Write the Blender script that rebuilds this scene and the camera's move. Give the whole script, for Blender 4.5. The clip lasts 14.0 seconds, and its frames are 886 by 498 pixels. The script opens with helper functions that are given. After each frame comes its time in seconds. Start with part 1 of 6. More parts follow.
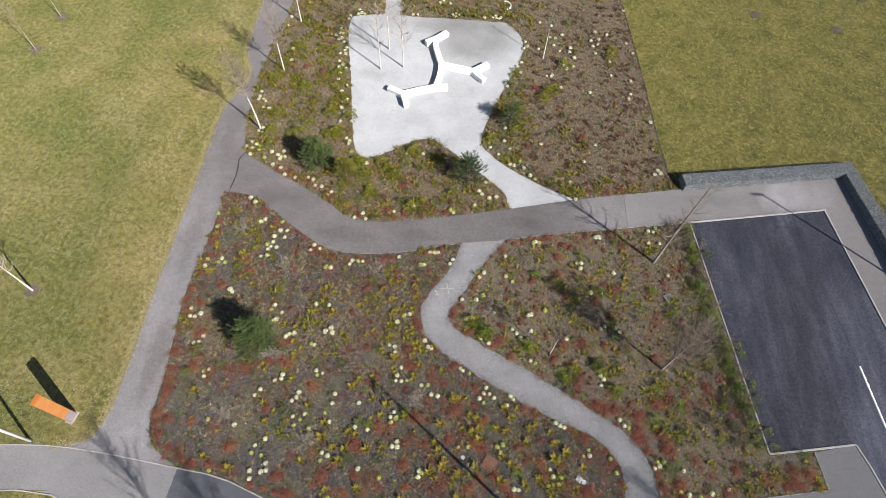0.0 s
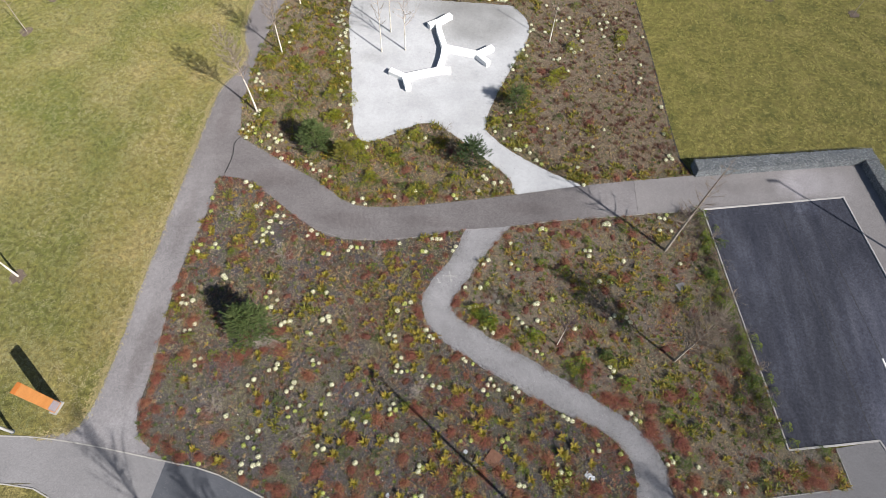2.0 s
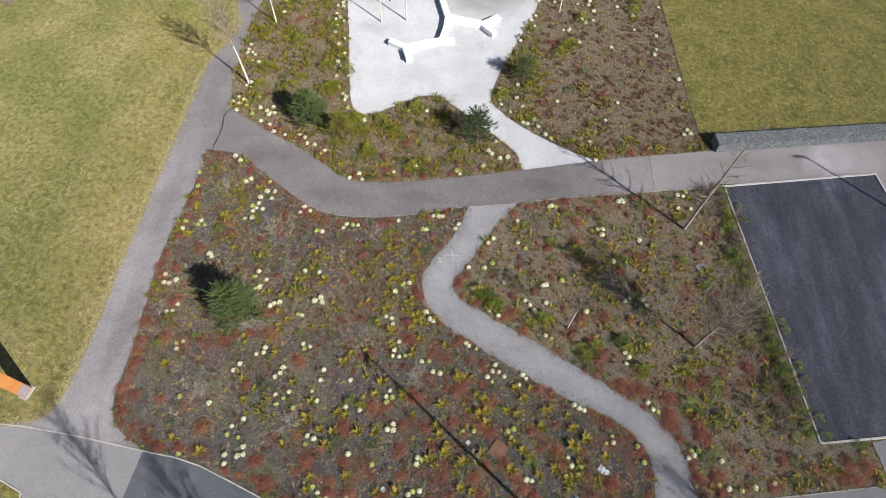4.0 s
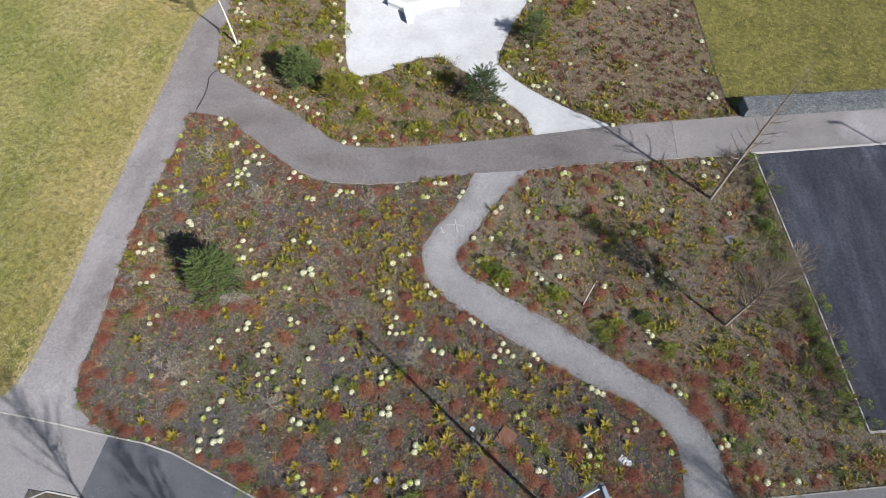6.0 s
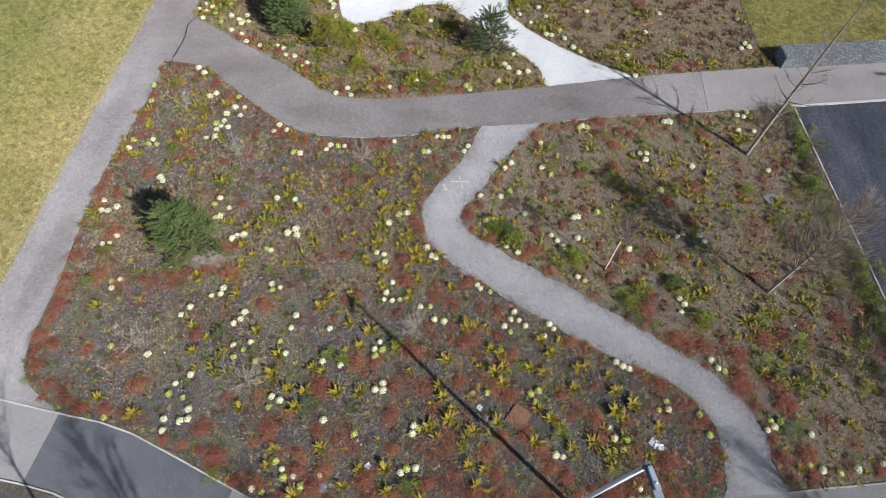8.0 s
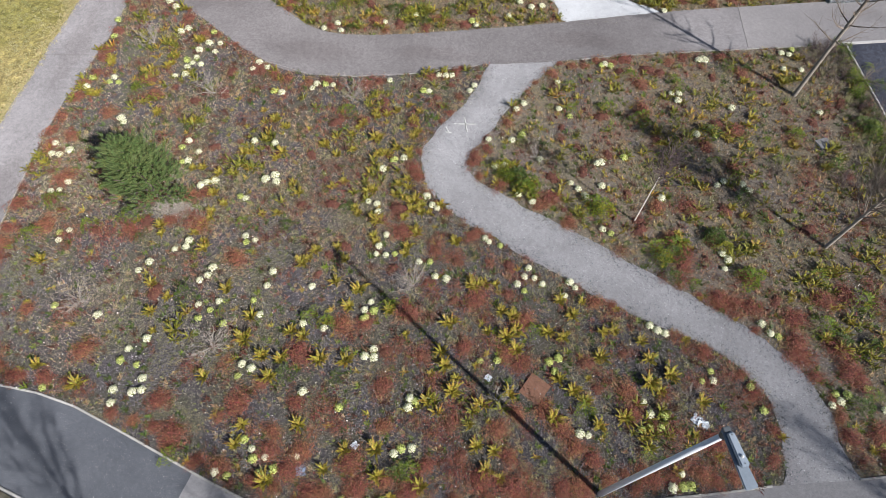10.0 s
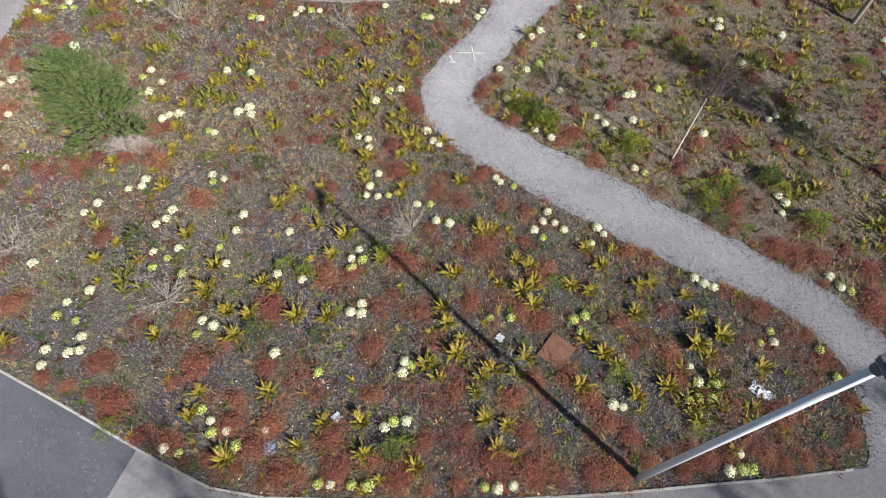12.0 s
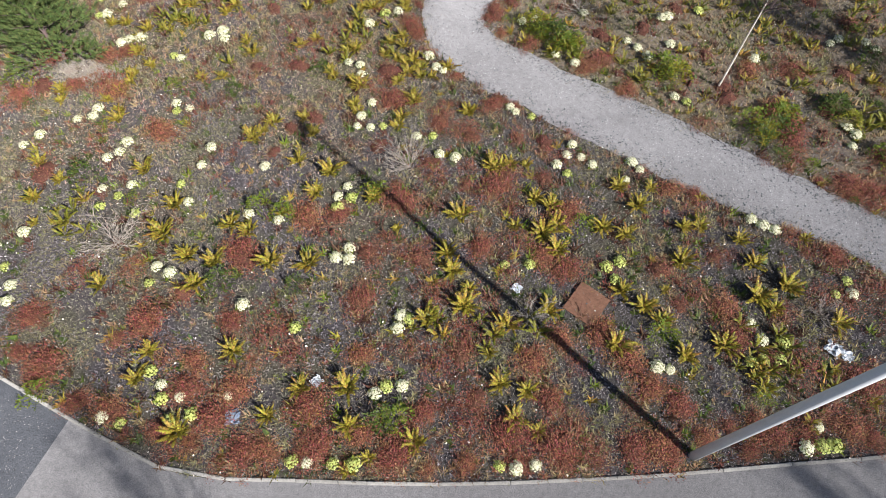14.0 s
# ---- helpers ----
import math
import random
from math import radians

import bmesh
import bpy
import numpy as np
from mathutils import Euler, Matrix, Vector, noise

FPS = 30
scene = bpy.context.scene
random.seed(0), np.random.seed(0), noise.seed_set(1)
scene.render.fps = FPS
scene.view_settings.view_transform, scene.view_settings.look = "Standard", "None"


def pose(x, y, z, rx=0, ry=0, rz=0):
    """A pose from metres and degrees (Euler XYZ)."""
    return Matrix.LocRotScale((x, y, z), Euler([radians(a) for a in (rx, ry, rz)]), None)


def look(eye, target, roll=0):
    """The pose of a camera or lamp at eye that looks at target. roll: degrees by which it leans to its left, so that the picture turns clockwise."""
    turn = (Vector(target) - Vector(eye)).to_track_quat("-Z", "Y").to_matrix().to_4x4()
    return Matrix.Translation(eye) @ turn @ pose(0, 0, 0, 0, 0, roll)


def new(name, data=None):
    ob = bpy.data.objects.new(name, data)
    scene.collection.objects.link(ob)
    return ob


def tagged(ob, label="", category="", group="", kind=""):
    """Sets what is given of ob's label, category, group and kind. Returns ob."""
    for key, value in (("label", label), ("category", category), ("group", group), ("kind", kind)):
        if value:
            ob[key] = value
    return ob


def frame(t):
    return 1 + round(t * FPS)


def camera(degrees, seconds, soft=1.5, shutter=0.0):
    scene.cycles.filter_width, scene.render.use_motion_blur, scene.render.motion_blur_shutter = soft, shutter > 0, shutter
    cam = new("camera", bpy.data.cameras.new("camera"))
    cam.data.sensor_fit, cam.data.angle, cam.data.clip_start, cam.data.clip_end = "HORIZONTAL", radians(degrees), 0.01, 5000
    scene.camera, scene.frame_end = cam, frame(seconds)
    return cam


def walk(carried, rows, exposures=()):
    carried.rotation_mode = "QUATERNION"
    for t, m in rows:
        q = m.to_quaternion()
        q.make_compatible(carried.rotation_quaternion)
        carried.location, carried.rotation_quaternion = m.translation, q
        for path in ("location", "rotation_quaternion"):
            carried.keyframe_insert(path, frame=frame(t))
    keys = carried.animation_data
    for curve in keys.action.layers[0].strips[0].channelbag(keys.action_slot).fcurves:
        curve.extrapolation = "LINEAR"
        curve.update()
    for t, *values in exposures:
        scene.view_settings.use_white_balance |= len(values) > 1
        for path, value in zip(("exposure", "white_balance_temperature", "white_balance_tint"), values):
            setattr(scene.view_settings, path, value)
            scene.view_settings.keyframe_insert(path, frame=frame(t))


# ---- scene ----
cam = camera(75.09, 14.0, soft=0.5)
PATH = [  # seconds, x, y, z, yaw, pitch, roll
    (0.0, -0.796, -0.832, 23.647, 0.245, -59.984, 3.441),
    (0.5, -0.830, -0.897, 23.390, 0.243, -59.800, 3.507),
    (1.0, -0.826, -0.902, 23.095, 0.349, -59.781, 3.468),
    (1.5, -0.798, -0.874, 22.760, 0.530, -59.849, 3.358),
    (2.0, -0.755, -0.831, 22.383, 0.760, -59.952, 3.205),
    (2.5, -0.706, -0.783, 21.962, 1.015, -60.053, 3.030),
    (3.0, -0.656, -0.740, 21.501, 1.279, -60.133, 2.850),
    (3.5, -0.610, -0.704, 21.001, 1.538, -60.183, 2.676),
    (4.0, -0.568, -0.676, 20.465, 1.784, -60.204, 2.516),
    (4.5, -0.534, -0.656, 19.896, 2.009, -60.201, 2.375),
    (5.0, -0.506, -0.642, 19.299, 2.212, -60.183, 2.252),
    (5.5, -0.485, -0.631, 18.678, 2.391, -60.163, 2.149),
    (6.0, -0.468, -0.619, 18.036, 2.548, -60.150, 2.063),
    (6.5, -0.456, -0.605, 17.378, 2.687, -60.154, 1.988),
    (7.0, -0.447, -0.587, 16.708, 2.813, -60.181, 1.922),
    (7.5, -0.439, -0.563, 16.029, 2.931, -60.236, 1.857),
    (8.0, -0.431, -0.534, 15.346, 3.048, -60.318, 1.791),
    (8.5, -0.421, -0.499, 14.661, 3.170, -60.422, 1.716),
    (9.0, -0.410, -0.462, 13.979, 3.302, -60.543, 1.629),
    (9.5, -0.397, -0.425, 13.301, 3.452, -60.671, 1.527),
    (10.0, -0.383, -0.390, 12.630, 3.621, -60.794, 1.407),
    (10.5, -0.366, -0.360, 11.970, 3.813, -60.901, 1.267),
    (11.0, -0.349, -0.339, 11.324, 4.029, -60.983, 1.108),
    (11.5, -0.332, -0.328, 10.694, 4.265, -61.033, 0.933),
    (12.0, -0.318, -0.327, 10.084, 4.516, -61.050, 0.745),
    (12.5, -0.307, -0.332, 9.499, 4.775, -61.044, 0.549),
    (13.0, -0.300, -0.340, 8.943, 5.027, -61.034, 0.355),
    (13.5, -0.301, -0.339, 8.422, 5.257, -61.054, 0.170),
    (14.0, -0.309, -0.315, 7.945, 5.442, -61.159, 0.007),
]
walk(cam, [(t, pose(x, y, z, 90 + pitch, 0, yaw) @ pose(0, 0, 0, 0, 0, roll)) for t, x, y, z, yaw, pitch, roll in PATH],
     [(0.0, 0.675, 6500, 10), (3.0, 0.69, 6470, 10), (5.5, 0.705, 6300, 10), (8.0, 0.76, 6240, 10), (10.5, 0.785, 6270, 10), (12.5, 0.825, 6400, 10), (14.0, 0.865, 6450, 10)])

# ---- light ----
SUN_FROM = Vector((0.62, -0.52, 0.62)).normalized()
world = bpy.data.worlds.new("daylight")
scene.world = world
world.use_nodes = True
wn = world.node_tree.nodes
sky = wn.new("ShaderNodeTexSky")
sky.sky_type, sky.sun_disc = "NISHITA", False
sky.sun_elevation, sky.sun_rotation = math.asin(SUN_FROM.z), math.atan2(SUN_FROM.x, SUN_FROM.y)
wn["Background"].inputs["Strength"].default_value = 0.056
world.node_tree.links.new(sky.outputs["Color"], wn["Background"].inputs["Color"])
sun = new("sun", bpy.data.lights.new("sun", "SUN"))
sun.data.energy, sun.data.angle, sun.data.color = 5.0, radians(0.8), (1.0, 0.955, 0.895)
sun.matrix_world = look(SUN_FROM * 40, (0, 0, 0))

# ---- materials ----


def surface(name, colours, big=1.0, fine=40.0, contrast=0.35, rough=0.9, bump=0.4, depth=0.02,
            vary="", amount=0.3, metal=0.0, spec=0.25, detail=6.0, mid=0.0, stretch=None):
    """Two scales of noise over a ramp of colours, fine relief, and a random value for each island or object."""
    m = bpy.data.materials.new(name)
    m.use_nodes = True
    nt = m.node_tree
    n, link = nt.nodes, nt.links.new
    b = n["Principled BSDF"]
    b.inputs["Roughness"].default_value = rough
    b.inputs["Metallic"].default_value = metal
    b.inputs["Diffuse Roughness"].default_value = 1.0 if rough > 0.84 else 0.2
    b.inputs["Specular IOR Level"].default_value = spec
    tc = n.new("ShaderNodeTexCoord")
    n1, n2, n3 = (n.new("ShaderNodeTexNoise") for k in range(3))
    place = tc.outputs["Object"]
    if stretch:
        mp = n.new("ShaderNodeMapping")
        mp.inputs["Scale"].default_value = (1, stretch, 1)
        link(place, mp.inputs["Vector"])
        place = mp.outputs["Vector"]
    for node, s, d in ((n1, big, detail), (n2, fine, 3.0), (n3, fine * 0.22, 4.0)):
        node.inputs["Scale"].default_value = s
        node.inputs["Detail"].default_value = d
        node.inputs["Roughness"].default_value = 0.6
        link(place if node is n1 else tc.outputs["Object"], node.inputs["Vector"])
    ramp = n.new("ShaderNodeValToRGB")
    els = ramp.color_ramp.elements
    k = len(colours)
    while len(els) < k:
        els.new(0.5)
    for i, c in enumerate(colours):
        els[i].position = 0.5 if k == 1 else 0.32 + 0.36 * i / (k - 1)
        els[i].color = (*c, 1)
    link(n1.outputs["Fac"], ramp.inputs["Fac"])
    rng = n.new("ShaderNodeMapRange")
    rng.inputs["From Min"].default_value, rng.inputs["From Max"].default_value = 0.25, 0.75
    rng.inputs["To Min"].default_value, rng.inputs["To Max"].default_value = 1 - contrast, 1 + contrast
    link(n2.outputs["Fac"], rng.inputs["Value"])
    hsv = n.new("ShaderNodeHueSaturation")
    link(ramp.outputs["Color"], hsv.inputs["Color"])
    value = rng.outputs["Result"]
    if mid:
        rm = n.new("ShaderNodeMapRange")
        rm.inputs["From Min"].default_value, rm.inputs["From Max"].default_value = 0.28, 0.72
        rm.inputs["To Min"].default_value, rm.inputs["To Max"].default_value = 1 - mid, 1 + mid
        link(n3.outputs["Fac"], rm.inputs["Value"])
        mm = n.new("ShaderNodeMath")
        mm.operation = "MULTIPLY"
        link(value, mm.inputs[0])
        link(rm.outputs["Result"], mm.inputs[1])
        value = mm.outputs["Value"]
    if vary:
        if vary == "island":
            src = n.new("ShaderNodeNewGeometry").outputs["Random Per Island"]
        else:
            src = n.new("ShaderNodeObjectInfo").outputs["Random"]
        r2 = n.new("ShaderNodeMapRange")
        r2.inputs["To Min"].default_value, r2.inputs["To Max"].default_value = 1 - amount, 1 + amount
        link(src, r2.inputs["Value"])
        mul = n.new("ShaderNodeMath")
        mul.operation = "MULTIPLY"
        link(value, mul.inputs[0])
        link(r2.outputs["Result"], mul.inputs[1])
        value = mul.outputs["Value"]
        r3 = n.new("ShaderNodeMapRange")
        r3.inputs["To Min"].default_value, r3.inputs["To Max"].default_value = 0.5 - amount * 0.07, 0.5 + amount * 0.07
        wob = n.new("ShaderNodeMath")
        wob.operation, wob.inputs[1].default_value = "FRACT", 0.0
        mul7 = n.new("ShaderNodeMath")
        mul7.operation, mul7.inputs[1].default_value = "MULTIPLY", 7.31
        link(src, mul7.inputs[0])
        link(mul7.outputs["Value"], wob.inputs[0])
        link(wob.outputs["Value"], r3.inputs["Value"])
        link(r3.outputs["Result"], hsv.inputs["Hue"])
    link(value, hsv.inputs["Value"])
    link(hsv.outputs["Color"], b.inputs["Base Color"])
    if bump:
        bp = n.new("ShaderNodeBump")
        bp.inputs["Strength"].default_value, bp.inputs["Distance"].default_value = bump, depth
        link(n2.outputs["Fac"], bp.inputs["Height"])
        link(bp.outputs["Normal"], b.inputs["Normal"])
    return m


def leafy(name, colours, vary="island", amount=0.35, rough=0.55, through_light=0.25, big=3.0):
    m = surface(name, colours, big, 60.0, 0.2, rough, 0.0, vary=vary, amount=amount, spec=0.35)
    nt = m.node_tree
    b, out = nt.nodes["Principled BSDF"], nt.nodes["Material Output"]
    tr, mix = nt.nodes.new("ShaderNodeBsdfTranslucent"), nt.nodes.new("ShaderNodeMixShader")
    mix.inputs["Fac"].default_value = through_light
    nt.links.new(b.inputs["Base Color"].links[0].from_socket, tr.inputs["Color"])
    nt.links.new(b.outputs["BSDF"], mix.inputs[1])
    nt.links.new(tr.outputs["BSDF"], mix.inputs[2])
    nt.links.new(mix.outputs["Shader"], out.inputs["Surface"])
    return m


M_LAWN = surface("lawn_turf", [(0.088, 0.10, 0.024), (0.13, 0.123, 0.038), (0.185, 0.16, 0.065)], 0.3, 22.0, 0.6, 0.95, 1.0, 0.06, mid=0.5)
M_BLADE = leafy("grass_blade", [(0.158, 0.174, 0.066), (0.248, 0.243, 0.120), (0.335, 0.308, 0.178)], amount=0.3, big=0.35)
M_BLADE_E = leafy("grass_blade_olive", [(0.17, 0.175, 0.042), (0.305, 0.275, 0.082), (0.40, 0.345, 0.125)], amount=0.25, big=2.6)
M_LAWN_E = surface("lawn_turf_olive", [(0.085, 0.085, 0.022), (0.13, 0.118, 0.032), (0.17, 0.148, 0.048)], 0.8, 22.0, 0.6, 0.95, 1.0, 0.06, mid=0.55)
M_SOIL = surface("bark_mulch", [(0.049, 0.044, 0.051), (0.064, 0.057, 0.062), (0.067, 0.063, 0.046), (0.078, 0.061, 0.052)], 0.8, 60.0, 0.55, 0.95, 0.8, 0.02, mid=0.4)
M_CHIP = surface("bark_chip", [(0.152, 0.139, 0.158), (0.179, 0.162, 0.177), (0.177, 0.165, 0.130), (0.186, 0.155, 0.139)], 0.55, 34.0, 0.2, 0.9, 0.0, vary="island", amount=0.85, mid=0.3)
M_SOIL_E = surface("olive_brown_mulch", [(0.093, 0.082, 0.079), (0.140, 0.120, 0.086), (0.158, 0.126, 0.093), (0.116, 0.104, 0.104)], 0.6, 60.0, 0.5, 0.95, 0.8, 0.02, mid=0.5)
M_SOIL_N = surface("dark_olive_mulch", [(0.072, 0.062, 0.054), (0.110, 0.094, 0.058), (0.126, 0.096, 0.064), (0.088, 0.077, 0.070)], 0.6, 60.0, 0.5, 0.95, 0.8, 0.02, mid=0.5)
M_SOIL_T = surface("tan_mulch", [(0.095, 0.078, 0.063), (0.138, 0.106, 0.074), (0.122, 0.096, 0.074)], 0.5, 60.0, 0.7, 0.95, 1.0, 0.03, mid=0.5)
M_CHIP_T = surface("tan_bark_chip", [(0.20, 0.175, 0.165), (0.26, 0.212, 0.165), (0.235, 0.188, 0.15)], 0.35, 34.0, 0.3, 0.9, 0.0, vary="island", amount=0.9, mid=0.4)
M_FUZZ = leafy("dry_weed", [(0.20, 0.20, 0.085), (0.265, 0.25, 0.12), (0.29, 0.235, 0.13)], amount=0.4)
M_DRY = leafy("straw_grass", [(0.33, 0.28, 0.13), (0.44, 0.37, 0.19)], amount=0.4)
M_STRAW = leafy("dead_brown_weed", [(0.24, 0.17, 0.09), (0.33, 0.24, 0.13), (0.25, 0.15, 0.075)], amount=0.55)
M_DEADRED = leafy("withered_red_brown", [(0.085, 0.04, 0.026), (0.14, 0.066, 0.04)], amount=0.5)
M_ASPH = surface("worn_asphalt", [(0.112, 0.103, 0.106), (0.129, 0.119, 0.122), (0.152, 0.141, 0.145)], 0.5, 60.0, 0.6, 0.92, 0.5, 0.008, mid=0.22)
M_ASPH_L = surface("pale_asphalt", [(0.192, 0.180, 0.184), (0.212, 0.200, 0.203), (0.235, 0.222, 0.225)], 0.4, 70.0, 0.5, 0.92, 0.4, 0.008, mid=0.15)
M_ASPH_W = surface("grey_asphalt", [(0.168, 0.164, 0.172), (0.186, 0.182, 0.190), (0.206, 0.202, 0.211)], 0.4, 70.0, 0.5, 0.92, 0.4, 0.008, mid=0.16)
M_TAR = surface("fresh_tarmac", [(0.029, 0.032, 0.047), (0.042, 0.045, 0.062), (0.062, 0.066, 0.086)], 1.6, 45.0, 0.8, 0.85, 0.4, 0.006, spec=0.2, mid=0.35, stretch=0.2)
M_TARS = surface("speckled_tarmac", [(0.066, 0.071, 0.084), (0.090, 0.095, 0.110)], 0.8, 60.0, 0.7, 0.9, 0.5, 0.008, mid=0.15)
M_GRAV = surface("grey_gravel", [(0.195, 0.190, 0.200), (0.232, 0.228, 0.239), (0.262, 0.258, 0.270)], 0.7, 55.0, 0.35, 0.95, 0.5, 0.012, mid=0.12)
M_PEB = surface("pebble", [(0.21, 0.205, 0.21), (0.36, 0.355, 0.36)], 2.0, 30.0, 0.2, 0.9, 0.0, vary="island", amount=0.6)
M_WHITE = surface("white_limestone_grit", [(0.335, 0.342, 0.360), (0.365, 0.372, 0.39), (0.395, 0.403, 0.422)], 0.9, 30.0, 0.14, 0.95, 0.3, 0.006, mid=0.07)

def stain(m, spots, colour):
    """Damp or dusty marks with soft, uneven edges: (x, y, half width, half length, strength), the tone as a factor."""
    nt = m.node_tree
    n, link = nt.nodes, nt.links.new
    bsdf = n["Principled BSDF"]
    tc, wob = n.new("ShaderNodeTexCoord"), n.new("ShaderNodeTexNoise")
    wob.inputs["Scale"].default_value, wob.inputs["Detail"].default_value = 1.4, 8.0
    link(tc.outputs["Object"], wob.inputs["Vector"])
    add = n.new("ShaderNodeMixRGB")
    add.blend_type, add.inputs["Fac"].default_value = "ADD", 1.0
    link(tc.outputs["Object"], add.inputs[1])
    link(wob.outputs["Color"], add.inputs[2])
    for x, y, w, l, k in spots:
        mp, gr, rg, mx = n.new("ShaderNodeMapping"), n.new("ShaderNodeTexGradient"), n.new("ShaderNodeMapRange"), n.new("ShaderNodeMixRGB")
        mp.vector_type = "TEXTURE"
        mp.inputs["Location"].default_value = (x + 0.5, y + 0.5, 0.5)
        mp.inputs["Scale"].default_value = (w, l, 6)
        gr.gradient_type = "SPHERICAL"
        rg.inputs["From Min"].default_value, rg.inputs["From Max"].default_value = 0.04, 0.5
        rg.inputs["To Max"].default_value = k
        link(add.outputs["Color"], mp.inputs["Vector"])
        link(mp.outputs["Vector"], gr.inputs["Vector"])
        link(gr.outputs["Fac"], rg.inputs["Value"])
        link(rg.outputs["Result"], mx.inputs["Fac"])
        link(bsdf.inputs["Base Color"].links[0].from_socket, mx.inputs[1])
        mx.blend_type = "MULTIPLY"
        mx.inputs[2].default_value = (*colour, 1)
        link(mx.outputs["Color"], bsdf.inputs["Base Color"])
    return m


M_CONC = surface("pale_concrete", [(0.28, 0.27, 0.255), (0.36, 0.35, 0.335)], 1.5, 40.0, 0.25, 0.9, 0.3, 0.004, vary="object", amount=0.15)
M_KERB = surface("court_kerb", [(0.36, 0.345, 0.34), (0.47, 0.455, 0.45)], 1.5, 30.0, 0.2, 0.9, 0.3, 0.004, vary="object", amount=0.12)
M_CAST = surface("white_cast_concrete", [(0.80, 0.80, 0.79), (0.86, 0.86, 0.85)], 1.2, 30.0, 0.05, 0.75, 0.15, 0.004)
M_PAINT = surface("white_road_paint", [(0.55, 0.55, 0.55), (0.68, 0.68, 0.67)], 5.0, 40.0, 0.2, 0.8, 0.1, 0.003)
M_MARK = surface("faded_marking_paint", [(0.28, 0.275, 0.27), (0.44, 0.44, 0.43)], 9.0, 60.0, 0.3, 0.9, 0.2, 0.004)
M_SEAM = surface("tar_seam", [(0.03, 0.03, 0.032), (0.05, 0.048, 0.046)], 4.0, 40.0, 0.3, 0.7, 0.2, 0.004)
M_JOINT = surface("asphalt_joint", [(0.11, 0.10, 0.10), (0.14, 0.13, 0.13)], 4.0, 40.0, 0.3, 0.9, 0.2, 0.004)
M_STONE = surface("gabion_stone", [(0.17, 0.185, 0.20), (0.22, 0.235, 0.25), (0.29, 0.30, 0.31)], 3.0, 14.0, 0.2, 0.85, 0.3, 0.01, vary="island", amount=0.4)
M_WIRE = surface("dull_wire", [(0.10, 0.105, 0.11)], 5.0, 30.0, 0.1, 0.8, 0.0)
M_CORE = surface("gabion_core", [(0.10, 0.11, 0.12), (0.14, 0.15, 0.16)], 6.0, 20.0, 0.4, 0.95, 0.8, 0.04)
M_STEEL = surface("grey_coated_steel", [(0.54, 0.56, 0.60), (0.60, 0.62, 0.66)], 3.0, 60.0, 0.06, 0.45, 0.03, 0.001, spec=0.45)
M_POLE_W = surface("white_coated_steel", [(0.68, 0.68, 0.68), (0.76, 0.76, 0.76)], 3.0, 60.0, 0.06, 0.4, 0.03, 0.001, spec=0.5)
M_STEELD = surface("dark_steel", [(0.09, 0.10, 0.11), (0.13, 0.14, 0.15)], 4.0, 40.0, 0.1, 0.5, 0.0, metal=0.5)
M_STRIP = surface("weathered_edging", [(0.24, 0.23, 0.215), (0.34, 0.325, 0.31)], 2.0, 40.0, 0.3, 0.8, 0.1, 0.002)
M_LENS = surface("frosted_lens", [(0.55, 0.57, 0.58)], 4.0, 40.0, 0.05, 0.3, 0.0, spec=0.5)
M_ORANGE = surface("orange_lacquer", [(0.36, 0.15, 0.045), (0.42, 0.185, 0.06)], 1.5, 20.0, 0.1, 0.5, 0.05, 0.002, spec=0.35, mid=0.12)
M_ORANGED = surface("orange_edge", [(0.40, 0.13, 0.03), (0.45, 0.16, 0.04)], 2.0, 20.0, 0.08, 0.5, 0.05, 0.002)
M_PANEL = surface("printed_panel", [(0.17, 0.15, 0.17), (0.24, 0.21, 0.23)], 8.0, 40.0, 0.2, 0.5, 0.0)
M_BARS = surface("panel_print", [(0.25, 0.22, 0.25)], 6.0, 40.0, 0.1, 0.6, 0.0)
M_BIRCH = surface("pale_birch_bark", [(0.36, 0.31, 0.25), (0.62, 0.58, 0.52), (0.70, 0.67, 0.62)], 6.0, 40.0, 0.25, 0.8, 0.3, 0.006)
M_BARK = surface("grey_brown_bark", [(0.19, 0.165, 0.14), (0.34, 0.30, 0.255)], 9.0, 60.0, 0.3, 0.9, 0.4, 0.006)
M_TWIG = surface("bare_twig", [(0.17, 0.135, 0.105), (0.25, 0.21, 0.17)], 6.0, 40.0, 0.2, 0.9, 0.0, vary="island", amount=0.25)
M_TWIGD = surface("dark_bare_twig", [(0.085, 0.060, 0.062), (0.15, 0.108, 0.105)], 6.0, 40.0, 0.2, 0.9, 0.0, vary="island", amount=0.3)
M_HEAD = surface("blue_grey_lamp_steel", [(0.13, 0.16, 0.195), (0.17, 0.20, 0.24)], 5.0, 60.0, 0.08, 0.6, 0.03, 0.001, spec=0.3)
M_HEADL = surface("pale_lamp_steel", [(0.18, 0.215, 0.26), (0.24, 0.275, 0.32)], 5.0, 60.0, 0.08, 0.5, 0.03, 0.001, spec=0.4)
M_TWIGP = surface("pale_dry_twig", [(0.27, 0.235, 0.21), (0.37, 0.33, 0.29)], 6.0, 40.0, 0.2, 0.9, 0.0, vary="island", amount=0.3)
M_PINE = leafy("pine_needle", [(0.052, 0.080, 0.022), (0.078, 0.110, 0.033), (0.115, 0.142, 0.055)], amount=0.65, rough=0.85, through_light=0.15)
M_PINED = leafy("dark_pine_needle", [(0.022, 0.042, 0.014), (0.04, 0.068, 0.022), (0.06, 0.088, 0.03)], amount=0.45, rough=0.85, through_light=0.1)
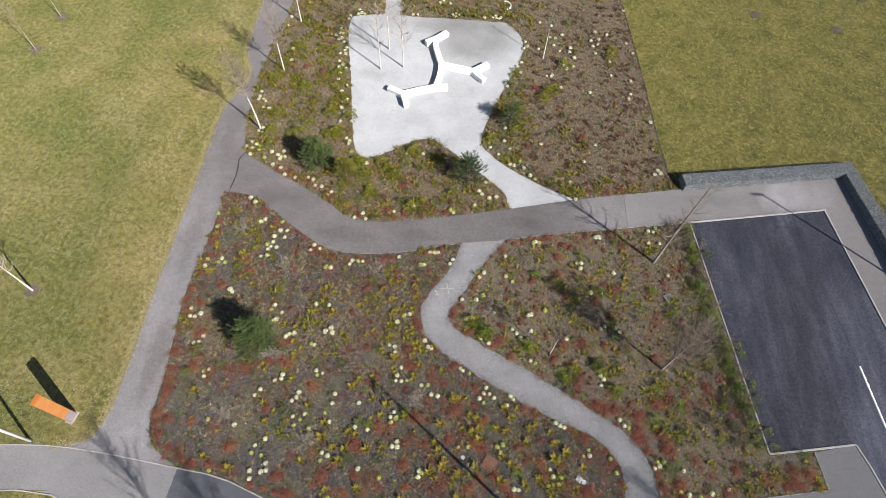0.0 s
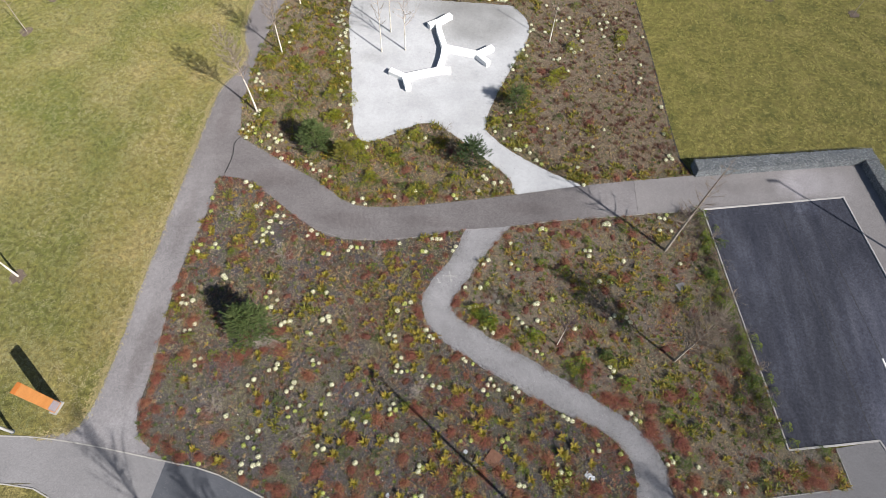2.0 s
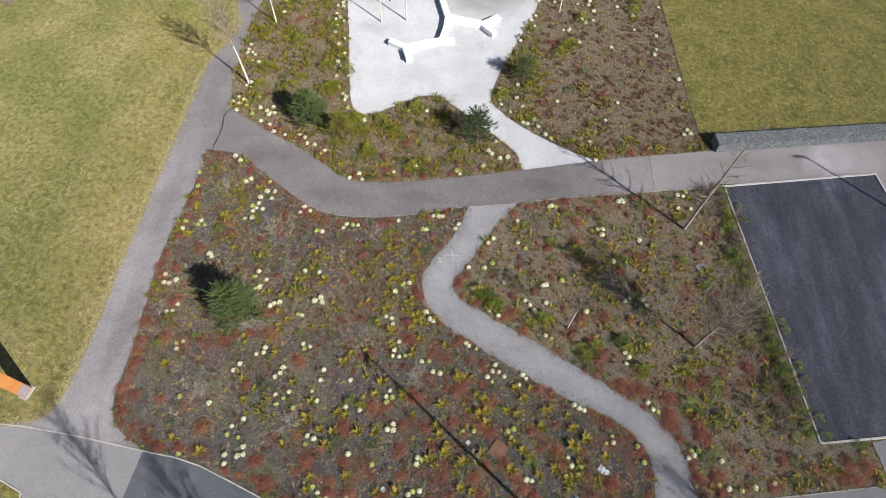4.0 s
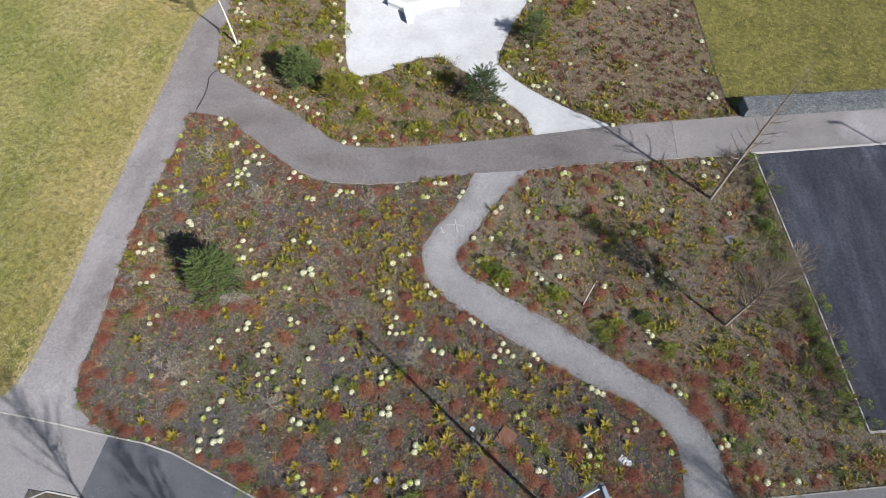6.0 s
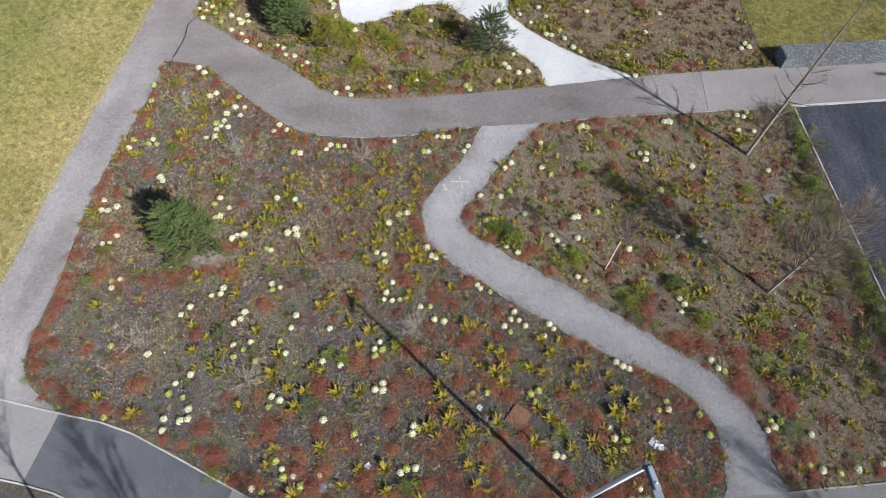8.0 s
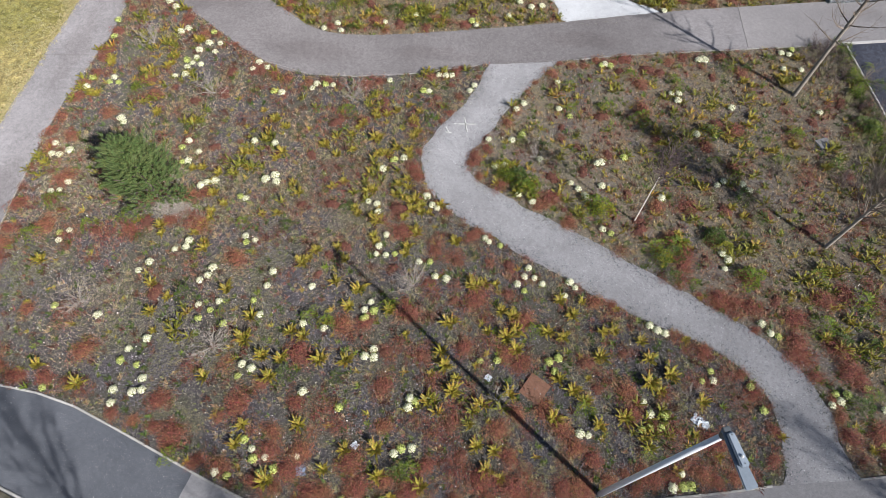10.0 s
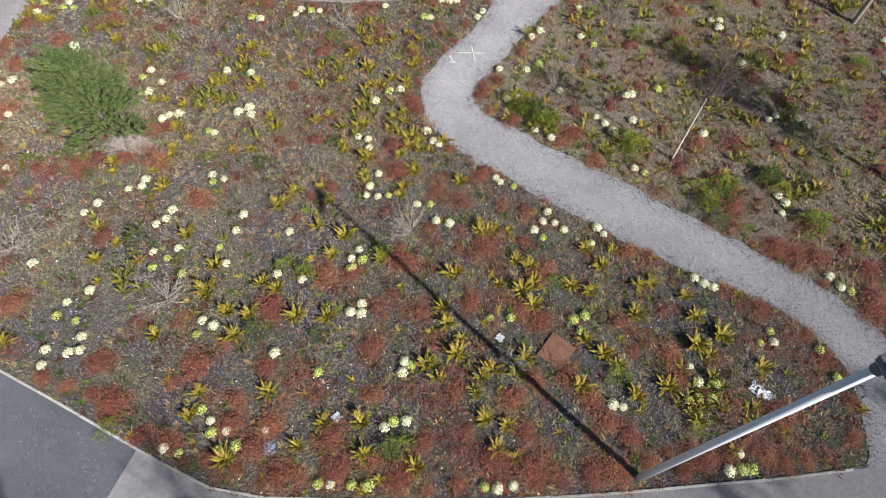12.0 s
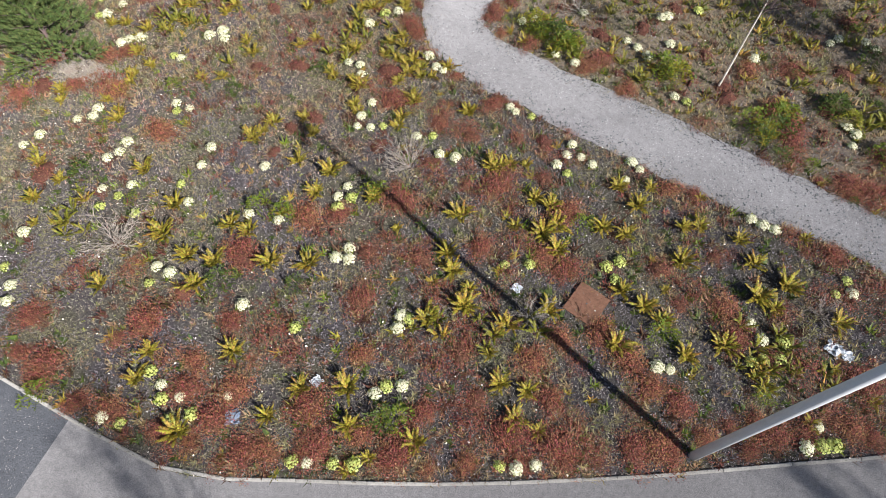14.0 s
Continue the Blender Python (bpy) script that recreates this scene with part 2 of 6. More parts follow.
M_LEAF = leafy("fresh_green_leaf", [(0.10, 0.135, 0.012), (0.16, 0.20, 0.02)], amount=0.45)
M_DARKLEAF = leafy("dark_green_leaf", [(0.045, 0.075, 0.012), (0.08, 0.11, 0.018)], amount=0.45)
M_FERN = leafy("yellow_green_frond", [(0.18, 0.155, 0.020), (0.28, 0.225, 0.032), (0.33, 0.19, 0.036)], amount=0.6, big=2.2)
M_YLEAF = leafy("yellow_green_leaf", [(0.17, 0.18, 0.014), (0.26, 0.25, 0.024)], amount=0.5)
M_OLIVE = leafy("olive_frond", [(0.10, 0.11, 0.012), (0.17, 0.165, 0.02), (0.22, 0.18, 0.02)], amount=0.5)
M_RUSSET = leafy("russet_foliage", [(0.165, 0.054, 0.034), (0.235, 0.082, 0.050), (0.225, 0.108, 0.062)], amount=0.6, through_light=0.15)
M_RUSSET_O = leafy("orange_brown_foliage", [(0.21, 0.082, 0.044), (0.28, 0.118, 0.062), (0.235, 0.135, 0.068)], amount=0.6, through_light=0.15)
M_SEEDLING = leafy("seedling_leaf", [(0.14, 0.18, 0.02), (0.24, 0.27, 0.05)], amount=0.4)
M_PETAL = surface("fallen_petal", [(0.62, 0.60, 0.55)], 3.0, 30.0, 0.2, 0.9, 0.0, vary="island", amount=0.3)
# russet base kept dark: shade in the crevices between leaves is in its colour
M_MOUND = surface("russet_mound_shade", [(0.065, 0.028, 0.020), (0.13, 0.058, 0.04), (0.09, 0.05, 0.032)], 14.0, 75.0, 0.8, 0.95, 1.0, 0.03, vary="object", amount=0.2)
M_CREAM = leafy("cream_petal", [(0.70, 0.68, 0.46), (0.77, 0.76, 0.60)], amount=0.15, through_light=0.2)
M_LIME = leafy("lime_yellow_petal", [(0.50, 0.56, 0.12), (0.64, 0.67, 0.28)], amount=0.25, through_light=0.2)
M_RUST = surface("rusty_plate", [(0.15, 0.075, 0.05), (0.20, 0.105, 0.07)], 6.0, 30.0, 0.3, 0.85, 0.3, 0.004)
M_LITTER = surface("crumpled_plastic", [(0.40, 0.44, 0.49), (0.58, 0.61, 0.65)], 8.0, 30.0, 0.15, 0.4, 0.3, 0.01, spec=0.5)
M_BLUE = surface("faded_blue_plastic", [(0.12, 0.16, 0.24), (0.25, 0.28, 0.34)], 8.0, 30.0, 0.2, 0.4, 0.2, 0.01)
M_PITSOIL = surface("bare_soil", [(0.075, 0.058, 0.048), (0.13, 0.10, 0.082)], 4.0, 40.0, 0.5, 0.95, 0.8, 0.02)

stain(M_ASPH_L, [(16.9, 17.4, 2.6, 1.5, 0.4), (16.5, 17.2, 1.4, 1.0, 0.4), (15.6, 16.6, 0.9, 0.8, 0.35)], (1.5, 1.51, 1.55))
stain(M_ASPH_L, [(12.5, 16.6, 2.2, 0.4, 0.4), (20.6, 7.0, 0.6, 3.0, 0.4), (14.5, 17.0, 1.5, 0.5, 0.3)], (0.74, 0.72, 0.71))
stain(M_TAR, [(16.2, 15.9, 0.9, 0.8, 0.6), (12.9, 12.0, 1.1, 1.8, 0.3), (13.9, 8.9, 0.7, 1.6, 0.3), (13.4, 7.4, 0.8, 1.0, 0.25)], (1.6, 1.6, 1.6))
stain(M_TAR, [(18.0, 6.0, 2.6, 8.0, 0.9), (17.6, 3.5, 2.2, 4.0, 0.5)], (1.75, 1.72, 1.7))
stain(M_ASPH, [(7.6, 15.7, 2.6, 2.2, 0.85)], (1.55, 1.58, 1.58))
stain(M_ASPH, [(-12.9, 6.5, 3.0, 11.0, 0.9), (-12.6, 3.2, 3.0, 2.5, 0.5)], (1.38, 1.42, 1.44))
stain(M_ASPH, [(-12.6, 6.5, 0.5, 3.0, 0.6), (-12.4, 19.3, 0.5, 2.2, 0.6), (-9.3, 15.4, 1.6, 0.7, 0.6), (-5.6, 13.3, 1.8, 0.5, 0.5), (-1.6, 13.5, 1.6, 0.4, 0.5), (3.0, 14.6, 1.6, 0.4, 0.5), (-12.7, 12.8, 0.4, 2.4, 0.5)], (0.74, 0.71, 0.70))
for turf in (M_LAWN, M_BLADE):
    stain(turf, [(-14.6, 12.0, 2.6, 16.0, 0.4), (-16.0, 24.0, 4.0, 5.0, 0.35)], (1.5, 1.3, 1.4))
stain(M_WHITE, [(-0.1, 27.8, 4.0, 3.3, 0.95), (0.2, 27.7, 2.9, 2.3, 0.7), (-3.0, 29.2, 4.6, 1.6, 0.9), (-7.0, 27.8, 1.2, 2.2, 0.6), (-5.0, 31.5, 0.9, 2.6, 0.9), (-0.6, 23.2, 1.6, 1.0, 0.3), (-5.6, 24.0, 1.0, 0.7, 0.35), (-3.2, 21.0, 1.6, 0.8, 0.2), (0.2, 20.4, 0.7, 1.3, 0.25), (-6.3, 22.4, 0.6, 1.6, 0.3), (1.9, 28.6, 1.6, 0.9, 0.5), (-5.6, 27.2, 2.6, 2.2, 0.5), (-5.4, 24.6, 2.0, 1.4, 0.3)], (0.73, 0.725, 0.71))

# ---- mesh helpers ----
RNG = np.random.default_rng(7)


def raw_mesh(name, verts, faces, mats, idx=None, smooth=False):
    """A mesh from arrays: faces all of one length."""
    verts, faces = np.asarray(verts, np.float32), np.asarray(faces, np.int32)
    me = bpy.data.meshes.new(name)
    k = faces.shape[1]
    me.vertices.add(len(verts))
    me.vertices.foreach_set("co", verts.ravel())
    me.loops.add(faces.size)
    me.loops.foreach_set("vertex_index", faces.ravel())
    me.polygons.add(len(faces))
    me.polygons.foreach_set("loop_start", np.arange(0, faces.size, k, dtype=np.int32))
    me.polygons.foreach_set("loop_total", np.full(len(faces), k, np.int32))
    for m in mats if isinstance(mats, (list, tuple)) else [mats]:
        me.materials.append(m)
    if idx is not None:
        me.polygons.foreach_set("material_index", np.asarray(idx, np.int32))
    if smooth:
        me.polygons.foreach_set("use_smooth", np.ones(len(faces), bool))
    me.update(calc_edges=True)
    me.validate()
    return me


def from_bm(name, bm, mats, smooth=False):
    me = bpy.data.meshes.new(name)
    bm.normal_update()
    bm.to_mesh(me)
    bm.free()
    for m in mats if isinstance(mats, (list, tuple)) else [mats]:
        me.materials.append(m)
    for p in me.polygons:
        p.use_smooth = smooth
    return me


def part(name, data, parent=None, label="", at=None):
    ob = new(name, data)
    if parent is not None:
        ob.parent = parent
    if at is not None:
        ob.matrix_basis = at
    if label:
        ob["label"] = label
    return ob


def spline(points, closed=False, step=6):
    """Catmull-Rom curve through a few plan points."""
    pts = [np.array(q, float) for q in points]
    n, out = len(pts), []
    for i in range(n if closed else n - 1):
        if closed:
            a, b, c, d = pts[i - 1], pts[i], pts[(i + 1) % n], pts[(i + 2) % n]
        else:
            a, b, c, d = pts[max(i - 1, 0)], pts[i], pts[i + 1], pts[min(i + 2, n - 1)]
        for j in range(step):
            t = j / step
            out.append(0.5 * ((2 * b) + (c - a) * t + (2 * a - 5 * b + 4 * c - d) * t * t + (3 * b - a - 3 * c + d) * t ** 3))
    if not closed:
        out.append(pts[-1])
    return [tuple(q) for q in out]


def ragged(points, amp=0.05, scale=1.2, step=0.15):
    """The same line, finely cut and frayed sideways."""
    out = []
    for a, b in zip(points[:-1], points[1:]):
        a, b = Vector((*a, 0)), Vector((*b, 0))
        k = max(1, int((b - a).length / step))
        side = Vector((-(b - a).y, (b - a).x, 0)).normalized()
        for i in range(k):
            q = a.lerp(b, i / k)
            w = noise.noise(q * scale * 2.3) * 0.6 + noise.noise(q * scale * 9) * 0.4
            out.append(tuple((q + side * w * amp * 2)[:2]))
    out.append(points[-1])
    return out


def slab(name, outline, top, mat, bottom=-0.12, label="", category="", kind="structure"):
    """A flat piece of ground with an outline in plan, its edges going down."""
    from mathutils.geometry import tessellate_polygon
    n = len(outline)
    v3 = [Vector((x, y, 0)) for x, y in outline]
    tris = tessellate_polygon([v3])
    bm = bmesh.new()
    up = [bm.verts.new((x, y, top)) for x, y in outline]
    dn = [bm.verts.new((x, y, bottom)) for x, y in outline]
    for t in tris:
        if len(set(t)) == 3:
            a, b, c = (v3[i] for i in t)
            order = t if (b - a).cross(c - a).z > 0 else t[::-1]
            try:
                bm.faces.new([up[i] for i in order])
            except ValueError:
                pass
    for i in range(n):
        j = (i + 1) % n
        try:
            bm.faces.new((up[i], dn[i], dn[j], up[j]))
        except ValueError:
            pass
    ob = new(name, from_bm(name, bm, mat))
    return tagged(ob, label, category, "", kind)


def inside(poly, xy):
    """Which of the plan points lie within the outline."""
    x, y = xy[:, 0], xy[:, 1]
    hit = np.zeros(len(xy), bool)
    px, py = np.array([q[0] for q in poly]), np.array([q[1] for q in poly])
    for i in range(len(poly)):
        x1, y1, x2, y2 = px[i - 1], py[i - 1], px[i], py[i]
        if y1 != y2:
            hit ^= ((y1 > y) != (y2 > y)) & (x < (x2 - x1) * (y - y1) / (y2 - y1) + x1)
    return hit


def sprinkle(poly, per_m2, rng=RNG, holes=(), box=None):
    p = np.array(poly)
    lo, hi = p.min(0), p.max(0)
    if box:
        lo, hi = np.maximum(lo, box[:2]), np.minimum(hi, box[2:])
    n = int(max(0, np.prod(hi - lo)) * per_m2)
    xy = rng.uniform(lo, hi, (n, 2))
    ok = inside(poly, xy)
    for h in holes:
        ok &= ~inside(h, xy)
    return xy[ok]


def strew(base_v, base_f, xy, z, size, rng=RNG, tilt=0.3, flat=1.0):
    """Many copies of one small shape joined into arrays: turned, tilted and scaled at random."""
    n = len(xy)
    a, tx, ty = rng.uniform(0, 6.283, n), rng.normal(0, tilt, n), rng.normal(0, tilt, n)
    s = rng.uniform(size[0], size[1], n)
    v = np.asarray(base_v, float)[None] * s[:, None, None]
    v[..., 2] *= flat
    ca, sa = np.cos(a)[:, None], np.sin(a)[:, None]
    x, y, w = v[..., 0], v[..., 1], v[..., 2]
    w2 = w + x * tx[:, None] + y * ty[:, None]
    out = np.stack([x * ca - y * sa + xy[:, :1], x * sa + y * ca + xy[:, 1:2], w2 + np.broadcast_to(np.asarray(z, float).reshape(-1, 1), (n, 1))], -1)
    k = v.shape[1]
    f = np.asarray(base_f)[None] + (np.arange(n) * k)[:, None, None]
    return out.reshape(-1, 3), f.reshape(-1, f.shape[-1])


def tube(path, radii, sides=6):
    """Vertices and quads of a bent, tapered round bar."""
    pts = [Vector(q) for q in path]
    vs, fs = [], []
    for i, q in enumerate(pts):
        d = (pts[min(i + 1, len(pts) - 1)] - pts[max(i - 1, 0)]).normalized()
        e = d.orthogonal().normalized() if abs(d.z) > 0.9 else d.cross(Vector((0, 0, 1))).normalized()
        g = d.cross(e)
        for k in range(sides):
            a = 6.28318 * k / sides
            vs.append(tuple(q + (e * math.cos(a) + g * math.sin(a)) * radii[i]))
    for i in range(len(pts) - 1):
        for k in range(sides):
            k2 = (k + 1) % sides
            fs.append((i * sides + k, i * sides + k2, (i + 1) * sides + k2, (i + 1) * sides + k))
    return vs, fs


def joined(pieces):
    """Several (verts, faces) in one."""
    vs, fs, o = [], [], 0
    for v, f in pieces:
        vs.append(np.asarray(v, float))
        fs.append(np.asarray(f) + o)
        o += len(v)
    return np.concatenate(vs), np.concatenate(fs)


def box_bm(sx, sy, sz, bevel=0.01, z0=0.0):
    bm = bmesh.new()
    bmesh.ops.create_cube(bm, size=1)
    for v in bm.verts:
        v.co = Vector((v.co.x * sx, v.co.y * sy, (v.co.z + 0.5) * sz + z0))
    if bevel:
        bmesh.ops.bevel(bm, geom=bm.edges[:], offset=bevel, segments=2, affect="EDGES")
    return bm


def cyl_bm(r1, r2, h, sides=20, bevel=0.0, z0=0.0):
    bm = bmesh.new()
    bmesh.ops.create_cone(bm, cap_ends=True, segments=sides, radius1=r1, radius2=r2, depth=h)
    bmesh.ops.translate(bm, verts=bm.verts, vec=(0, 0, h / 2 + z0))
    if bevel:
        rim = [e for e in bm.edges if abs(e.verts[0].co.z - e.verts[1].co.z) < 1e-5]
        bmesh.ops.bevel(bm, geom=rim, offset=bevel, segments=2, affect="EDGES")
    return bm


# ---- plan of the ground ----
LEFT_W = [(-12.9, 46), (-13.0, 30), (-13.05, 26.3), (-12.8, 24.7), (-12.35, 23.5), (-12.65, 22.2), (-13.24, 20.6), (-13.4, 16.5), (-13.55, 11.91), (-13.62, 9.0), (-13.67, 5.92), (-13.84, 4.05), (-14.3, 3.2), (-15.43, 2.93)]
LEFT_E = [(-11.0, 46), (-11.2, 30.0), (-11.46, 27.43), (-11.85, 23.12), (-11.76, 19.76), (-11.40, 17.78)]
LEFT_E_LOW = [(-11.87, 15.29), (-11.84, 13.46), (-11.99, 12.03), (-12.2, 9.95), (-12.14, 7.52), (-12.05, 5.55), (-12.06, 4.05), (-11.6, 3.1), (-10.5, 2.42)]
BRANCH_N = [(-11.40, 17.78), (-9.31, 16.56), (-7.09, 15.34), (-5.54, 14.29), (-3.86, 14.13), (-0.58, 14.7), (2.54, 15.39), (5.34, 16.09), (8.1, 16.65)]
BRANCH_S = [(-11.87, 15.29), (-10.28, 15.08), (-8.17, 13.59), (-6.79, 12.69), (-5.53, 12.29), (-3.14, 12.42), (-0.77, 13.01), (0.03, 13.19), (2.34, 13.6), (3.85, 13.95), (8.1, 14.68)]
GRAVEL_L = [(0.03, 13.3), (-0.44, 11.87), (-1.45, 10.25), (-1.65, 9.2), (-1.05, 8.06), (0.42, 7.08), (2.22, 6.1), (3.5, 5.4), (5.5, 4.62), (6.35, 3.95), (6.72, 3.2), (6.75, 2.4), (6.6, 1.75)]
GRAVEL_R = [(2.34, 13.7), (1.4, 12.62), (0.3, 10.8), (-0.36, 9.65), (-0.26, 9.0), (1.0, 8.22), (2.94, 7.2), (4.59, 6.24), (6.2, 5.35), (7.3, 4.45), (7.9, 3.5), (8.02, 2.6), (8.2, 1.98)]
KERB_S = [(-40, 1.2), (-24, 2.4), (-17.6, 2.82), (-15.4, 2.9), (-13.2, 2.73), (-10.45, 2.38), (-8.8, 2.15), (-7.0, 1.52), (-5.5, 0.95), (-3.9, 0.42), (-2.46, 0.46), (-0.87, 0.56), (0.43, 0.70), (2.23, 0.95), (4.06, 1.27), (5.3, 1.48), (6.6, 1.75), (8.2, 1.99), (9.1, 2.16), (12.2, 2.68), (14.7, 3.12)]
PLAZA = [(-7.36, 27.3), (-7.36, 28.5), (-7.0, 28.95), (-5.6, 29.2), (-5.38, 29.6), (-5.45, 33), (-4.55, 33), (-4.4, 29.6), (-4.0, 29.2), (1.47, 29.15), (2.45, 28.8), (3.1, 27.6), (3.0, 26.1), (2.18, 24.0), (1.15, 21.2), (0.83, 19.75), (1.06, 18.95), (2.49, 17.74), (4.2, 16.75), (5.5, 16.0), (2.5, 15.35), (2.05, 16.27), (0.43, 17.75), (-1.11, 19.05), (-2.04, 19.5), (-3.06, 19.15), (-4.32, 18.28), (-5.1, 18.0), (-5.75, 18.45), (-6.2, 20.5), (-6.62, 23.17), (-7.05, 25.5)]
LAWN_LINE = [(8.6, 46), (9.46, 32.2), (9.95, 26.5), (10.51, 18.5), (11.02, 17.25)]
PAD = [(11.25, 15.22), (18.23, 16.49), (19.29, 10.06), (20.3, 3.8), (20.9, 0), (17.9, 0), (16.38, 4.94), (12.69, 4.34)]

east_line = spline(LAWN_LINE)
kerb_line = spline(KERB_S)
gl, gr = spline(GRAVEL_L), spline(GRAVEL_R)
GRAVEL = ragged(gl, 0.06) + ragged(gr[::-1], 0.06)
PLAZA_CUT = ragged(spline(PLAZA + PLAZA[:1], step=4), 0.035)[:-1]
bn, bs = spline(BRANCH_N), spline(BRANCH_S)
BED_N = bn + [(11.02, 17.22)] + east_line[::-1] + spline(LEFT_E)
BED_MAIN = spline(LEFT_E_LOW)[::-1] + bs[:43] + gl + [q for q in kerb_line if -10.5 < q[0] < 6.6][::-1]
BED_E = bs[48:] + [(11.2, 15.2), (12.64, 4.36), (14.52, 4.55), (14.72, 3.12)] + [q for q in kerb_line if 8.2 < q[0] < 14.6][::-1] + gr[::-1]

# ground sheet out to the horizon, with lawn on it
bm = bmesh.new()
bmesh.ops.create_grid(bm, x_segments=40, y_segments=40, size=600)
ground = new("ground", from_bm("ground", bm, M_LAWN))
ground.location.z = -0.004
tagged(ground, "wide sheet of yellowish green mown lawn turf", "ground", "", "structure")
slab("lawn_east", east_line + [(11.3, 17.6), (20.2, 19.2), (22.6, 9), (23.4, 4), (60, 4), (60, 46)], 0.006, M_LAWN_E, -0.1,
     "olive green mown lawn behind the stone wall", "lawn")
slab("lawn_west", [(x + 0.07, y) for x, y in spline(LEFT_W)] + [q for q in kerb_line if q[0] < -15.5][::-1] + [(-60, 1.2), (-60, 46)], 0.024, M_LAWN, -0.1,
     "yellowish green mown lawn beside the footpath", "lawn")
slab("planting_bed_north", BED_N, 0.012, M_SOIL_N, -0.1, "brown bark-mulched planting bed round the white square", "planting bed")
slab("planting_bed_main", BED_MAIN, 0.0125, M_SOIL, -0.1, "brown bark-mulched planting bed beside the paths", "planting bed")
slab("planting_bed_east", BED_E, 0.013, M_SOIL_E, -0.1, "brown bark-mulched planting bed beside the tarmac court", "planting bed")

BARE_E = [(3.4, 46), (3.5, 30.5), (3.75, 27.6), (3.5, 25.4), (3.1, 22.6), (2.0, 19.9), (2.7, 18.55), (5.6, 16.75), (8.1, 17.1), (10.7, 17.6)] + [(x - 0.06, y) for x, y in east_line[::-1]]
slab("planting_bed_bare", ragged(BARE_E[:10], 0.2) + BARE_E[10:], 0.017, M_SOIL_T, -0.1, "bare tan-brown mulched bed with few plants", "planting bed")

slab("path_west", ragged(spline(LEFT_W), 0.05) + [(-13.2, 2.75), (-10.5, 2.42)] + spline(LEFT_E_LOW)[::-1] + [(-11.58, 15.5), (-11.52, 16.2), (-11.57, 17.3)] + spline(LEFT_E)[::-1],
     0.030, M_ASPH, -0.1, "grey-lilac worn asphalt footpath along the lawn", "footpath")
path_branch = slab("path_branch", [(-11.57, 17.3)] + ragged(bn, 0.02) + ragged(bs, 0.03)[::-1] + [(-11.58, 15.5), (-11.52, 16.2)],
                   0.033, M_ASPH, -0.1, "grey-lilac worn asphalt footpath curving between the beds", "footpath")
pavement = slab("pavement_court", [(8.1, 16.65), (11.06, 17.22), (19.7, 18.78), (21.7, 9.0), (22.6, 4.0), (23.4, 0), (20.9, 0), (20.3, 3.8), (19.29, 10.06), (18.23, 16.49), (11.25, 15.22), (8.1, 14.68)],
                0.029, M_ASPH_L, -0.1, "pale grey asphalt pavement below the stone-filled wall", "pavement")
slab("gravel_path", GRAVEL, 0.022, M_GRAV, -0.1, "pale grey gravel path winding through the beds", "gravel path")
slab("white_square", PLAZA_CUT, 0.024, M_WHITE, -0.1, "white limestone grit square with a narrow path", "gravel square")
slab("road_west", [q for q in kerb_line if q[0] < -10.46] + [(-10.47, 2.36), (-10.66, 0.77), (-11.2, -30), (-40, -30)], 0.016, M_ASPH_W, -0.1,
     "pale grey asphalt lane along the lawn", "road")
slab("road_patch", [(-10.47, 2.36)] + [q for q in kerb_line if -10.46 < q[0] < -5.5] + [(-5.5, 0.94), (-5.8, -0.13), (-11, -12), (-11.0, -4), (-10.66, 0.77)], 0.018, M_TARS, -0.1,
     "dark speckled tarmac patch in the lane", "road")
slab("road_east", [(-5.5, 0.94)] + [q for q in kerb_line if -5.5 < q[0] < 14.8] + [(14.72, 3.1), (14.55, 4.52), (16.36, 4.92), (17.9, 0), (17.9, -30), (-11, -30), (-11, -12), (-5.8, -0.13)], 0.017, M_ASPH_W, -0.1,
     "pale grey asphalt lane beside the planting bed", "road")
slab("verge_south", spline([(-40, -0.6), (-17, 1.18), (-15.8, 1.22), (-14.6, 1.10), (-13.88, 0.71), (-13.68, 0.0), (-13.68, -4)]) + [(-40, -4)], 0.030, M_LAWN, -0.1,
     "mown grass verge south of the lane", "lawn")
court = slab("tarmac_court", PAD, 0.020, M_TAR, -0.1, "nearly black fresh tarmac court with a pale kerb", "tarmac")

# ---- plan of the planting ----
FLOWERS_A = [(-7.93, 8.73), (-7.37, 7.98), (-7.24, 8.08), (-7.45, 6.02), (-7.2, 6.09), (-7.17, 6.29), (-7.96, 5.62), (-8.14, 5.36), (-6.6, 5.23), (-6.44, 5.38), (-6.38, 5.59), (-5.8, 6.55), (-5.75, 6.36), (-5.54, 6.46), (-5.71, 8.31), (-5.5, 8.47), (-5.41, 8.26), (-6.23, 7.7), (-6.08, 7.66), (-4.95, 5.24), (-4.89, 5.62), (-3.88, 5.32), (-2.66, 8.95), (-2.38, 9.27), (-2.13, 9.36), (-1.39, 8.17), (-1.22, 7.91), (-1.08, 7.83), (-2.89, 7.87), (-2.66, 7.81), (-2.6, 7.56), (-2.29, 6.91), (-2.43, 6.56), (-2.47, 6.34), (-2.23, 6.33), (-2.01, 6.38), (-1.39, 6.21), (-1.11, 6.23), (-0.96, 5.85), (-0.68, 5.81), (-2.41, 5.04), (-2.53, 4.83), (-2.31, 4.81), (-2.5, 4.61), (-6.44, 4.6)]
